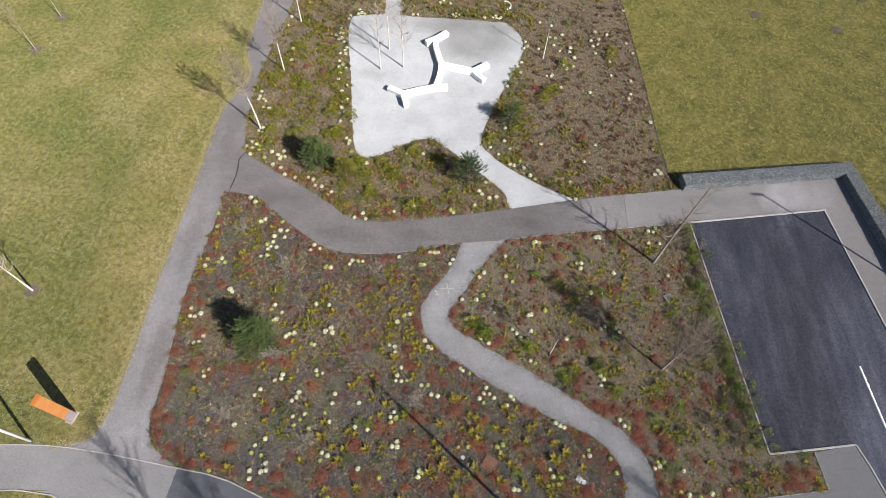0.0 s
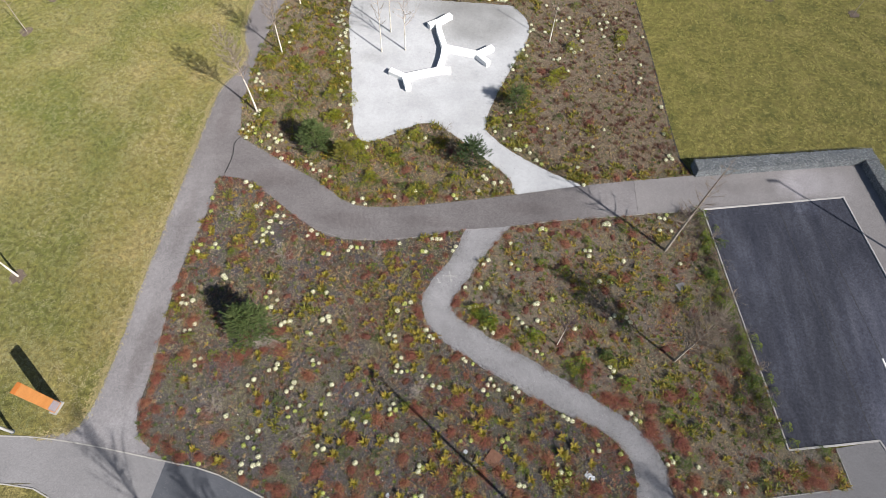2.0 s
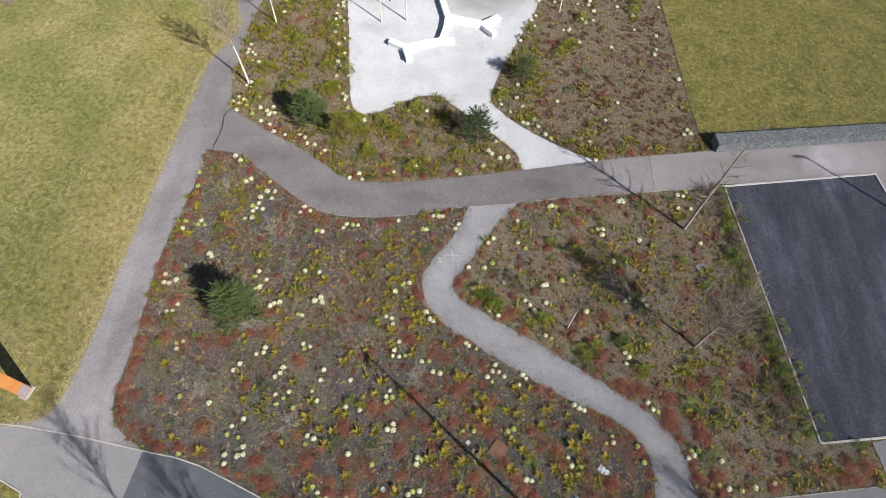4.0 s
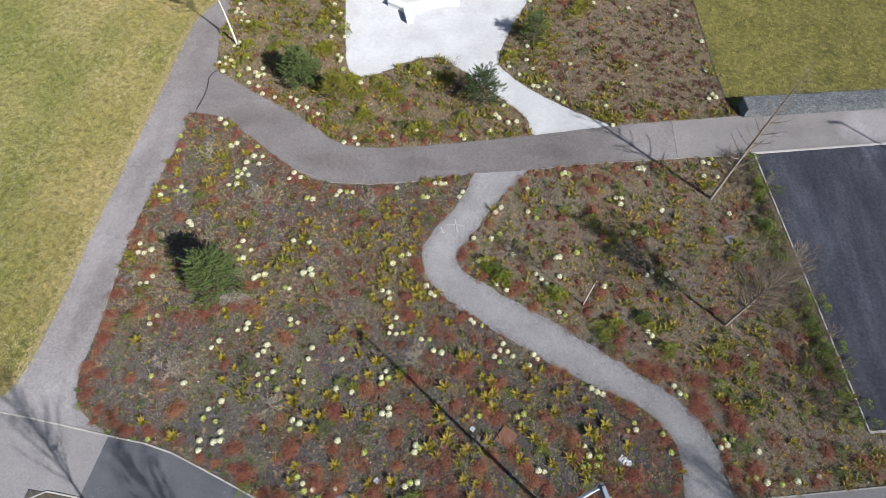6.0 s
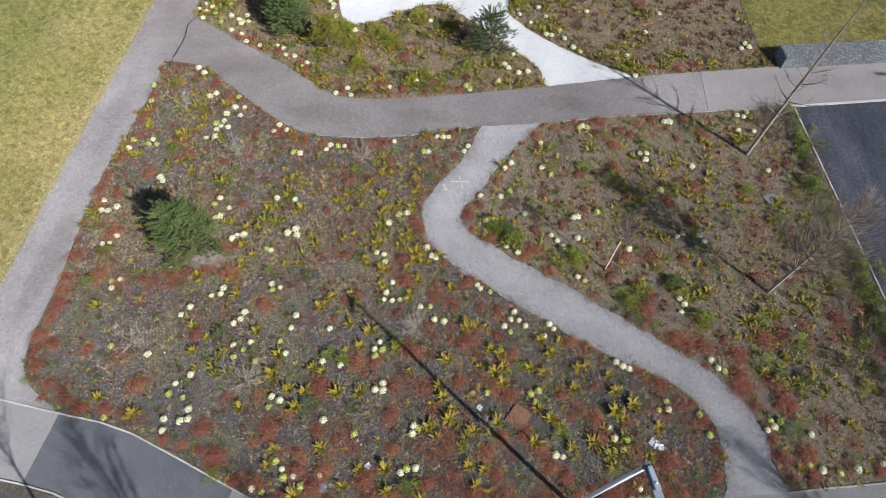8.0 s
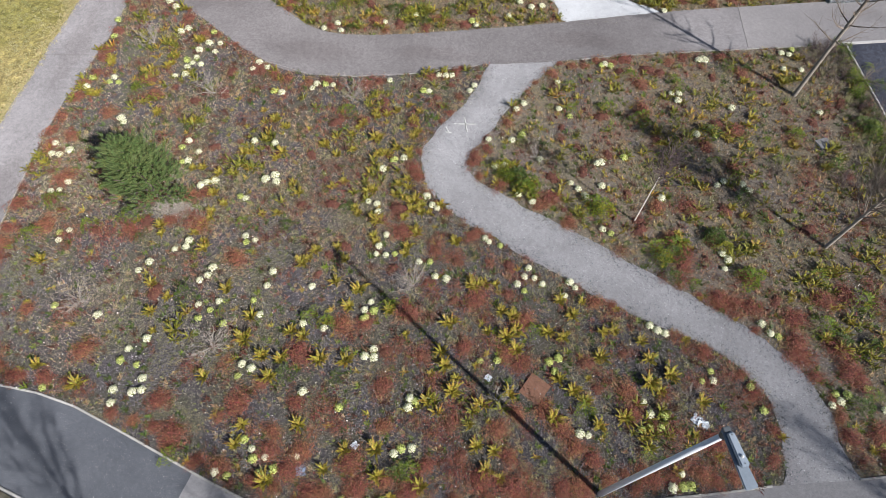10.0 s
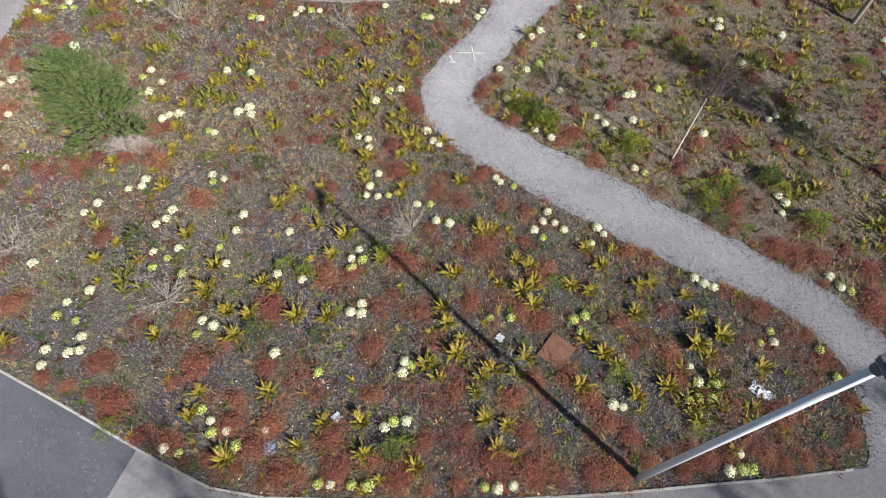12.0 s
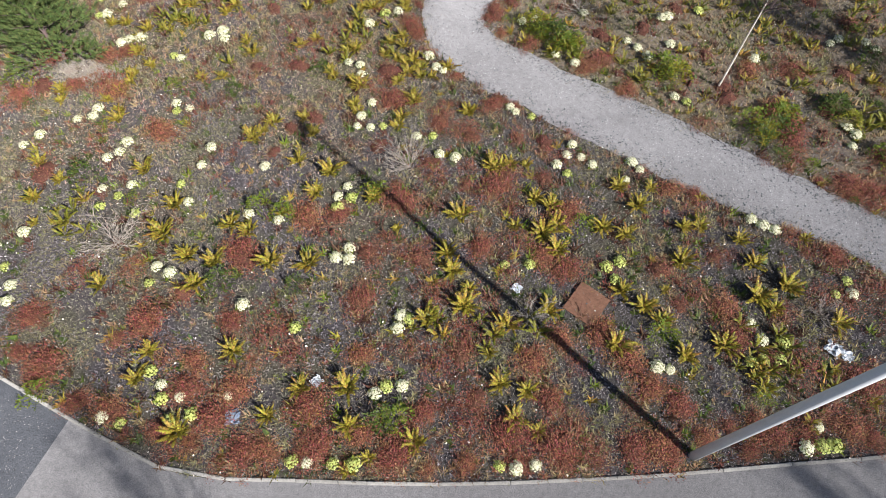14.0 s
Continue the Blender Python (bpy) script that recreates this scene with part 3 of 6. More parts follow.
FLOWERS_B = [(-5.99, 4.73), (-6.13, 4.5), (-6.35, 4.26), (-5.73, 4.19), (-5.18, 4.83), (-4.95, 4.49), (-3.9, 4.35), (-3.4, 4.28), (-7.36, 3.68), (-7.15, 2.76), (-7.09, 2.51), (-5.06, 3.28), (-5.08, 3.0), (-4.82, 3.19), (-3.59, 2.78), (-2.74, 2.5), (-2.18, 3.88), (-2.15, 3.69), (-2.36, 3.69), (-1.23, 2.84), (-1.1, 2.8), (-1.25, 2.64), (-3.42, 1.45), (-4.32, 1.31), (-4.08, 1.37), (-4.4, 1.51), (-4.14, 1.06), (-3.86, 1.15), (-5.03, 1.0), (-4.78, 0.94), (-2.38, 0.68), (-2.18, 0.69), (-1.84, 0.71), (-1.57, 0.72), (-1.44, 1.66), (-1.3, 1.78), (-1.08, 1.81), (0.21, 7.04), (0.3, 6.94), (0.6, 6.85), (1.04, 5.81), (1.22, 5.64), (1.31, 6.28), (1.21, 6.03), (1.46, 6.03)]
FLOWERS_C = [(1.64, 5.87), (2.31, 5.98), (2.44, 5.85), (2.19, 5.61), (4.15, 5.02), (4.32, 4.91), (4.5, 4.86), (1.8, 3.94), (2.01, 4.03), (1.92, 3.72), (0.25, 3.82), (0.63, 3.86), (1.02, 8.44), (1.38, 8.25), (0.36, 9.3), (0.64, 9.36), (2.41, 8.95), (2.59, 8.78), (2.76, 8.56), (3.19, 7.58), (3.39, 7.46), (3.13, 9.68), (3.88, 9.95), (3.23, 8.93), (4.78, 8.67), (6.52, 9.38), (6.33, 9.25), (6.13, 7.11), (6.26, 6.96), (6.14, 6.7), (5.2, 3.79), (5.44, 3.82), (5.42, 4.04), (3.85, 3.21), (3.97, 2.95), (4.28, 2.95), (3.95, 2.68), (3.77, 2.61), (4.18, 2.68), (2.44, 2.41), (2.62, 2.39), (4.52, 1.78), (4.3, 1.5), (4.52, 1.53), (4.68, 1.55)]
FLOWERS_D = [(0.31, 0.88), (0.52, 0.88), (0.77, 0.94), (-10.14, 9.9), (-10.26, 10.01), (-8.13, 9.4), (-8.24, 9.15), (-7.75, 9.06), (-8.08, 8.66), (-7.37, 7.95), (-7.04, 8.13), (-6.33, 9.57), (-5.74, 9.55), (-11.69, 8.62), (-11.47, 8.61), (-11.24, 8.76), (-11.74, 8.97), (-11.21, 7.43), (-11.0, 7.48), (-10.88, 7.75), (-10.46, 6.22), (-10.25, 6.3), (-10.39, 6.0), (-11.69, 11.09), (-11.66, 11.46), (-11.11, 11.35), (-11.02, 11.54), (-10.83, 11.36), (-9.03, 12.18), (-8.91, 12.34), (-8.65, 12.32), (-9.27, 11.78), (-8.96, 11.86), (-7.04, 12.28), (-6.92, 12.58), (-6.62, 12.4), (-6.2, 11.44), (-5.97, 11.42), (-5.12, 11.68), (-5.02, 11.85), (-4.76, 11.86), (-4.53, 11.86), (-2.89, 12.22), (-1.24, 12.57), (-1.45, 12.57)]
FLOWERS_E = [(-1.07, 12.58), (-1.84, 11.87), (-1.68, 11.88), (-0.48, 12.02), (-0.37, 12.26), (-0.13, 12.49), (3.43, 13.45), (3.55, 13.51), (3.71, 13.45), (2.1, 12.61), (6.44, 13.96), (6.64, 13.98), (9.05, 14.53), (9.29, 14.5), (8.99, 13.84), (9.52, 13.85), (0.9, 11.43), (1.1, 11.67), (2.12, 11.55), (2.43, 11.3), (5.45, 12.49), (5.61, 12.21), (7.15, 12.08), (0.79, 10.28), (1.08, 10.51), (0.14, 10.24), (3.25, 9.71), (1.58, 9.67), (6.0, 10.98), (6.52, 10.97), (9.68, 12.13), (6.79, 5.31), (6.95, 5.08), (7.12, 5.01), (8.12, 3.75), (8.18, 3.6), (7.98, 3.5), (-8.69, 4.13), (-7.7, 3.41), (-7.78, 3.12), (-7.38, 3.06), (-7.7, 2.47), (-7.27, 2.45), (-7.65, 2.18), (-9.24, 2.37)]
FLOWERS_F = [(-9.77, 4.28), (-4.6, 1.67), (6.45, 3.24), (6.26, 3.75), (-11.06, 18.1), (-11.39, 18.22), (-10.69, 18.02), (-9.36, 16.95), (-9.08, 16.54), (-7.86, 16.46), (-7.61, 16.34), (-7.1, 15.96), (-6.57, 15.66), (-6.74, 15.47), (-5.25, 14.25), (-4.87, 14.51), (-4.69, 14.2), (-10.46, 15.0), (-10.18, 14.78), (-11.79, 13.98), (-11.66, 13.25), (-9.67, 13.67), (-9.48, 13.81), (-8.64, 13.72), (-8.31, 13.26), (-9.11, 12.45), (-8.85, 12.59), (-7.67, 27.19), (-7.49, 26.47), (-7.33, 25.76), (-7.29, 24.59), (-7.35, 23.89), (-6.55, 20.95), (-6.22, 20.36), (-6.16, 18.79), (-5.94, 18.32), (-5.43, 17.8), (-11.43, 29.12), (-10.94, 28.38), (-10.97, 27.61), (-6.94, 29.43), (-1.4, 30.54), (-1.17, 29.49), (1.46, 29.65), (1.81, 29.53)]
FLOWERS_G = [(0.76, 29.42), (5.07, 27.96), (5.87, 26.81), (5.96, 27.16), (6.12, 26.35), (5.63, 25.36), (6.04, 25.63), (4.46, 24.7), (4.79, 24.82), (7.53, 28.71), (7.23, 27.92), (7.62, 27.61), (9.48, 30.9), (9.67, 27.03), (9.35, 27.88), (9.05, 23.3), (9.18, 23.67), (10.03, 21.62), (9.95, 19.74), (10.01, 18.31), (9.82, 18.03), (10.13, 18.13), (3.25, 27.04), (3.01, 26.87), (2.76, 25.32), (2.17, 23.67), (2.03, 19.63), (1.22, 19.44), (1.28, 19.17), (1.73, 18.72), (2.33, 18.09), (2.53, 18.04), (3.35, 17.45), (1.09, 16.83), (0.76, 16.27), (0.9, 16.11), (1.62, 15.99), (0.58, 15.4), (1.28, 15.9), (-0.61, 15.03), (-0.46, 14.87), (5.6, 16.15), (6.03, 16.19), (6.38, 16.28), (-11.08, 20.95)]
FLOWERS_H = [(-10.76, 20.89), (-10.39, 20.6), (-11.4, 20.3), (-3.37, 14.74), (-2.43, 15.15), (5.66, 12.5), (6.58, 14.07), (9.41, 14.71), (8.9, 15.17), (9.6, 15.12), (7.15, 9.14), (7.02, 9.34), (8.36, 3.75), (8.84, 3.95), (9.11, 3.48), (8.88, 2.7), (9.19, 2.6), (10.09, 2.71), (10.78, 2.9), (9.63, 2.58), (-11.44, 22.11), (-11.45, 21.76), (-11.23, 21.55), (-11.07, 21.41), (-11.48, 21.53), (-10.99, 19.28), (-10.76, 19.2), (-11.15, 18.54), (-10.9, 18.36), (-10.72, 18.27), (-10.8, 19.51), (-10.21, 18.62), (-10.02, 17.93), (-9.67, 17.76), (-9.47, 17.68), (-9.28, 17.69), (-9.52, 17.53), (-9.41, 18.02), (-7.56, 25.5), (-7.52, 24.88), (-7.48, 24.39), (-7.38, 23.43), (-7.46, 23.06), (-7.04, 22.52), (-6.89, 21.73)]
FLOWERS_I = [(-6.89, 21.28), (-6.68, 20.97), (-6.8, 20.3), (-6.61, 19.57), (-6.31, 19.17), (-6.13, 18.98), (-8.05, 27.02), (-7.82, 26.64), (-5.77, 18.71), (-3.69, 19.41), (-3.48, 19.74), (-3.33, 19.86), (-7.78, 27.2), (-7.66, 26.79), (-7.27, 26.01), (-7.25, 25.47), (-7.8, 27.63), (-7.48, 28.53), (-7.43, 28.83), (-6.96, 29.03), (-6.78, 29.14), (-6.57, 29.07), (-2.03, 30.54), (-1.84, 30.77), (-0.98, 29.64), (-0.78, 29.51), (-1.01, 29.34), (-3.63, 29.28), (-3.34, 29.31), (1.27, 29.48), (1.51, 29.45), (1.7, 29.41), (3.26, 27.46), (3.35, 27.05), (3.16, 26.89), (4.7, 24.69), (4.18, 29.28), (4.86, 29.05)]
FLOWERS_J = [(4.75, 28.0), (4.95, 27.33), (5.3, 26.87), (5.47, 25.65), (5.5, 28.28), (7.69, 28.08), (7.31, 27.45), (7.42, 26.83), (8.24, 28.54), (8.2, 26.18), (6.86, 23.6), (8.19, 25.07), (9.29, 24.71), (9.69, 30.67), (5.23, 23.85), (2.99, 25.7), (2.95, 24.86), (2.06, 20.54), (2.32, 19.12), (2.85, 18.34), (3.04, 17.91), (3.6, 17.27), (5.39, 17.2), (6.2, 18.58), (6.87, 19.77), (3.96, 19.6), (4.04, 26.9), (-10.32, 17.53), (-9.81, 17.13), (-8.53, 16.41), (-7.45, 15.98), (-11.08, 17.69), (-10.81, 17.41), (-10.26, 24.69), (-10.34, 25.63), (-7.21, 26.66), (-7.07, 24.3), (-6.82, 22.98), (-6.64, 21.92), (-5.08, 17.6), (-8.87, 12.9), (-8.65, 13.23), (-8.37, 12.88), (-3.08, 18.36), (-2.22, 18.43)]
FLOWERS = FLOWERS_A + FLOWERS_B + FLOWERS_C + FLOWERS_D + FLOWERS_E + FLOWERS_F + FLOWERS_G + FLOWERS_H + FLOWERS_I + FLOWERS_J
SPIKY_A = [(-7.07, 8.12), (-6.6, 7.44), (-6.84, 7.18), (-6.95, 6.74), (-6.74, 6.12), (-7.72, 5.02), (-7.51, 4.34), (-5.86, 5.04), (-4.22, 5.91), (-3.97, 6.3), (-3.93, 8.26), (-3.98, 9.29), (-4.74, 7.95), (-2.95, 8.2), (-2.68, 9.45), (-1.98, 9.43), (-2.21, 8.16), (-1.81, 7.96), (-3.19, 7.62), (-1.27, 7.66), (-2.66, 7.33), (-2.6, 6.83), (-1.58, 7.12), (-1.75, 6.43), (-3.32, 5.47), (-2.75, 5.32), (-2.9, 4.88), (-1.95, 4.85), (-0.5, 4.66), (-0.05, 5.69), (0.28, 5.73), (0.52, 5.77), (0.68, 5.08), (0.95, 4.97), (-0.53, 6.89), (2.07, 5.46), (2.37, 5.11), (1.04, 4.63), (0.82, 4.44), (1.76, 4.65), (2.15, 4.56), (1.04, 4.16), (3.05, 4.77), (3.33, 4.8), (2.95, 4.12)]
SPIKY_B = [(3.91, 4.59), (4.06, 4.2), (4.47, 3.86), (4.01, 3.63), (4.28, 3.48), (-4.16, 4.12), (-3.82, 4.05), (-5.15, 3.87), (-5.14, 4.4), (-4.65, 3.49), (-4.22, 3.47), (-4.39, 3.06), (-3.37, 3.52), (-2.76, 3.55), (-5.82, 2.91), (-4.72, 1.96), (-4.77, 1.55), (-3.97, 0.89), (-2.84, 1.22), (-2.47, 1.64), (-1.83, 1.71), (-1.74, 1.2), (-0.84, 2.82), (0.27, 1.95), (0.65, 1.91), (0.47, 1.49), (-0.82, 1.08), (-0.55, 3.66), (-0.26, 3.36), (-0.34, 3.07), (-0.66, 3.94), (0.92, 3.13), (1.33, 2.94), (1.83, 3.13), (2.33, 3.33), (2.01, 3.53), (1.89, 2.67), (2.57, 3.13), (3.44, 2.81), (2.87, 2.62), (5.13, 3.34), (5.16, 7.33), (6.58, 8.52), (-3.43, 6.44), (-3.54, 2.07)]
SPIKY_C = [(-11.31, 10.9), (-11.36, 12.29), (-8.88, 13.33), (-9.49, 12.28), (-10.17, 11.81), (-9.31, 10.34), (-5.93, 10.45), (-5.49, 9.28), (-5.63, 10.17), (-4.34, 9.59), (-3.66, 10.05), (-3.42, 10.48), (-3.1, 10.94), (-2.78, 10.86), (-3.04, 10.01), (-2.51, 9.47), (-2.05, 10.72), (-1.86, 11.06), (-1.85, 10.33), (-6.52, 9.12), (-7.47, 8.51), (-7.95, 6.45), (-5.17, 7.3), (-1.92, 8.4), (-1.67, 8.07), (-1.48, 7.66), (7.5, 11.44), (8.61, 10.93), (7.94, 10.57), (9.45, 10.14), (7.66, 13.2), (-8.57, 2.51), (-10.59, 5.41), (-9.59, 2.85), (8.19, 5.04), (8.49, 4.81), (9.5, 14.33)]
SPIKY = SPIKY_A + SPIKY_B + SPIKY_C
LEAFY_A = [(0.76, 8.95), (1.41, 8.77), (3.09, 8.11), (4.49, 7.13), (6.04, 7.56), (-1.32, 1.33), (-4.01, 3.14), (-3.76, 4.54), (5.15, 5.18), (-8.84, 6.81), (-3.37, 4.46), (-1.09, 1.35), (4.57, 6.76), (-6.82, 4.81), (4.94, 6.92), (-10.93, 7.1), (-9.78, 6.44), (-10.17, 11.13), (4.26, 13.1), (0.64, 9.01), (1.15, 8.88), (6.75, 6.45), (2.45, 12.47), (4.44, 11.35), (8.26, 5.31), (-11.1, 6.07), (5.29, 10.71), (-0.66, 16.15), (1.0, 18.09), (-4.61, 15.82), (-3.59, 16.97), (-9.26, 22.82), (-6.34, 16.03), (-5.4, 17.54), (0.13, 17.83), (2.49, 21.56), (4.62, 20.33), (6.0, 29.33), (8.57, 26.83), (1.87, 20.09), (-3.08, 17.74), (6.93, 8.86), (5.84, 7.5), (6.35, 11.01), (11.15, 10.24)]
LEAFY_B = [(11.03, 8.11), (9.26, 6.04), (8.4, 6.69), (11.49, 6.66), (9.6, 10.13), (-10.15, 11.66), (-5.94, 6.92), (3.51, 11.67)]
LEAFY = LEAFY_A + LEAFY_B
RUSSET_A = [(-6.19, 3.12), (-7.31, 6.92), (-8.6, 6.37), (-7.19, 7.75), (-5.87, 5.89), (-4.94, 2.4), (-6.64, 2.33), (-6.14, 1.69), (-5.47, 1.18), (-4.05, 1.89), (-3.55, 1.14), (-3.35, 1.54), (-2.67, 2.1), (-2.31, 1.41), (-1.85, 3.06), (-1.71, 2.2), (-1.57, 4.06), (-1.49, 4.83), (-2.96, 4.4), (-1.53, 1.11), (-0.65, 2.13), (-0.74, 1.49), (-0.76, 3.26), (-0.13, 4.1), (0.07, 5.31), (0.71, 2.34), (0.95, 1.81), (1.1, 2.72), (2.35, 2.1), (2.06, 2.48), (2.38, 1.34), (2.72, 1.9), (3.53, 3.4), (3.63, 2.96), (4.35, 3.39), (4.53, 2.63), (4.36, 1.76), (5.27, 2.46), (5.22, 1.7), (5.54, 4.66), (3.27, 5.62), (3.72, 5.44), (2.08, 6.29), (1.2, 4.87), (1.51, 6.55)]
RUSSET_B = [(-0.36, 7.59), (-1.69, 8.83), (-1.89, 7.02), (-3.83, 3.64), (-3.7, 2.52), (-3.07, 2.4), (1.03, 1.22), (0.42, 1.3), (-1.04, 0.94), (-2.1, 0.91), (-4.01, 0.66), (-3.05, 0.75), (1.19, 3.83), (0.84, 4.04), (1.68, 2.86), (3.75, 1.7), (5.91, 5.88), (6.23, 5.68), (2.37, 7.71), (1.86, 8.39), (-0.17, 9.52), (5.48, 8.44), (5.15, 6.77), (-4.04, 1.48), (-2.47, 4.5), (-1.61, 9.45), (-7.64, 13.14), (-8.5, 13.69), (-10.9, 6.41), (-10.21, 6.14), (-8.58, 7.49), (-9.45, 4.1), (-10.4, 4.15), (-0.17, 13.26), (-0.82, 12.96), (4.18, 13.8), (7.43, 14.49), (6.48, 13.67), (2.09, 7.64), (5.9, 5.69), (7.46, 4.24), (7.49, 4.88), (5.1, 6.34), (4.65, 8.4), (4.59, 12.78)]
RUSSET_C = [(8.75, 12.08), (8.78, 9.51), (8.93, 6.26), (8.38, 6.07), (-7.04, 6.77), (-9.26, 6.23), (-11.42, 9.29), (-10.05, 11.59), (-10.68, 10.2), (6.21, 10.59), (6.84, 9.88), (8.55, 4.34), (6.68, 6.49), (-11.28, 15.17), (-9.52, 14.8), (-7.85, 13.3), (-9.64, 11.01), (-4.46, 14.55), (-3.66, 14.78), (-1.73, 15.1), (-6.54, 15.39), (-0.57, 14.37), (2.2, 16.29), (1.62, 16.59), (3.57, 13.57), (1.39, 13.08), (8.71, 10.95), (10.33, 11.36), (4.58, 11.81), (7.66, 13.57), (-11.26, 23.18), (-9.37, 24.27), (-4.79, 17.31), (-2.96, 16.38), (-7.52, 21.79), (-6.51, 28.7), (-4.03, 28.18), (3.8, 23.71), (5.02, 22.09), (6.16, 20.16), (7.48, 4.58), (8.43, 4.86), (9.65, 3.85), (8.85, 2.95), (13.33, 3.24)]
RUSSET_D = [(12.25, 3.38), (10.82, 2.87), (10.62, 6.87), (9.61, 6.56), (7.58, 5.49), (4.89, 7.46), (-10.59, 2.96), (-11.4, 4.21), (-10.04, 2.57), (-8.68, 3.3), (-7.86, 6.82), (-8.84, 8.02), (-7.53, 7.6), (-8.74, 6.51), (-11.01, 7.86), (-12.65, 11.08), (-11.73, 5.34)]
RUSSET = RUSSET_A + RUSSET_B + RUSSET_C + RUSSET_D

# ---- kerbs, lines and marks ----


def kerb_run(name, line, width, height, length, mat, label, top=None, parent=None):
    """Edging stones laid end to end along a line, each a piece of its own."""
    holder = new(name)
    tagged(holder, label, "kerb", "", "structure")
    pts = [Vector((*q, 0)) for q in line]
    acc, marks = 0.0, []
    for a, b in zip(pts[:-1], pts[1:]):
        seg = (b - a).length
        while acc < seg:
            marks.append(a.lerp(b, acc / seg))
            acc += length
        acc -= seg
    marks.append(pts[-1])
    bmx = box_bm(1.0, width, height + 0.12, 0.008, -0.12)
    shared = from_bm("kerb_stone", bmx, mat)
    for a, b in zip(marks[:-1], marks[1:]):
        d = b - a
        if d.length < 0.05:
            continue
        ob = new("kerb_stone", shared)
        ob.parent = holder
        mid = (a + b) / 2
        ob.matrix_basis = pose(mid.x, mid.y, random.uniform(-0.003, 0.003), 0, 0, math.degrees(math.atan2(d.y, d.x)) + random.uniform(-0.3, 0.3)) @ Matrix.Diagonal((d.length - 0.003, 1, 1, 1))
    return holder


kerb_run("kerb_lane", [q for q in kerb_line if -25 < q[0] < 6.6], 0.045, 0.042, 0.92, M_CONC, "thin pale concrete edging along the lane")
kerb_run("kerb_lane_east", [q for q in kerb_line if q[0] > 8.15], 0.045, 0.042, 0.92, M_CONC, "thin pale concrete edging along the lane")
kerb_run("kerb_court_north", [(11.1, 15.19), (18.26, 16.5)], 0.08, 0.07, 1.0, M_KERB, "pale concrete kerb round the tarmac court")
kerb_run("kerb_court_east", [(18.2, 16.5), (19.29, 10.06), (20.3, 3.8)], 0.08, 0.07, 1.0, M_KERB, "pale concrete kerb round the tarmac court")
kerb_run("kerb_court_west", [(11.22, 15.2), (12.68, 4.34)], 0.06, 0.055, 0.92, M_KERB, "thin pale concrete edging half covered by plants")
kerb_run("kerb_court_south", [(12.68, 4.33), (14.5, 4.62), (16.38, 4.94), (17.9, 0.0)], 0.08, 0.05, 0.92, M_KERB, "pale concrete kerb at the end of the court")
kerb_run("kerb_corner_bed", [(14.53, 4.52), (14.74, 3.16)], 0.045, 0.04, 0.92, M_CONC, "thin concrete edging of a small bed")
kerb_run("kerb_south_bed", [(-12.3, -0.5), (-12.2, 0.78), (-11.0, 0.68), (-9.7, 0.48), (-7.6, -0.2)], 0.05, 0.05, 0.92, M_CONC, "thin pale concrete edging of the south bed")
kerb_run("kerb_verge", spline([(-30, 0.05), (-17, 1.2), (-15.8, 1.24), (-14.6, 1.12), (-13.85, 0.72), (-13.65, 0.0), (-13.65, -3)]), 0.05, 0.045, 0.92, M_CONC, "thin pale concrete edging of the grass verge")
slab("planting_bed_south", [(-12.28, -0.6), (-12.18, 0.74), (-11.0, 0.64), (-9.7, 0.44), (-7.7, -0.25), (-9, -3), (-12.2, -3)], 0.040, M_SOIL, -0.1, "small mulched bed south of the lane", "planting bed")
kerb_run("edging_branch_south", [q for q in bs if 2.4 < q[0] < 8.2] + [(11.1, 15.15)], 0.03, 0.036, 1.5, M_STRIP, "thin weathered edging strip along the footpath")
kerb_run("edging_branch_mid", [q for q in bs if -6.9 < q[0] < -0.2], 0.025, 0.036, 1.5, M_STRIP, "thin weathered edging strip along the footpath")
kerb_run("edging_lawn_east", [q for q in east_line if q[1] < 34], 0.08, 0.028, 2.0, M_SEAM, "dark sunken edging between bed and lawn")
kerb_run("edging_path_west", [q for q in spline(LEFT_E_LOW) if 5.5 < q[1] < 8.5], 0.025, 0.034, 1.5, M_STRIP, "thin weathered edging strip along the footpath")


def ribbon(name, line, width, z, mat, label, category, fray=0.02):
    """A thin strip laid on the ground along a line."""
    pts = [Vector((*q, 0)) for q in ragged(spline(line), fray, 3.0, 0.08)]
    vs, fs = [], []
    for i, q in enumerate(pts):
        d = (pts[min(i + 1, len(pts) - 1)] - pts[max(i - 1, 0)]).normalized()
        s = Vector((-d.y, d.x, 0)) * width * 0.5 * (1 + 0.5 * noise.noise(q * 6))
        for k, h in ((1, 0), (1, 0.004), (-1, 0.004), (-1, 0)):
            w = q + s * k
            vs.append((w.x, w.y, z + h))
    for i in range(len(pts) - 1):
        for k in range(3):
            fs.append((4 * i + k, 4 * i + 4 + k, 4 * i + 5 + k, 4 * i + 1 + k))
    return tagged(new(name, raw_mesh(name, vs, fs, mat)), label, category, "", "structure")


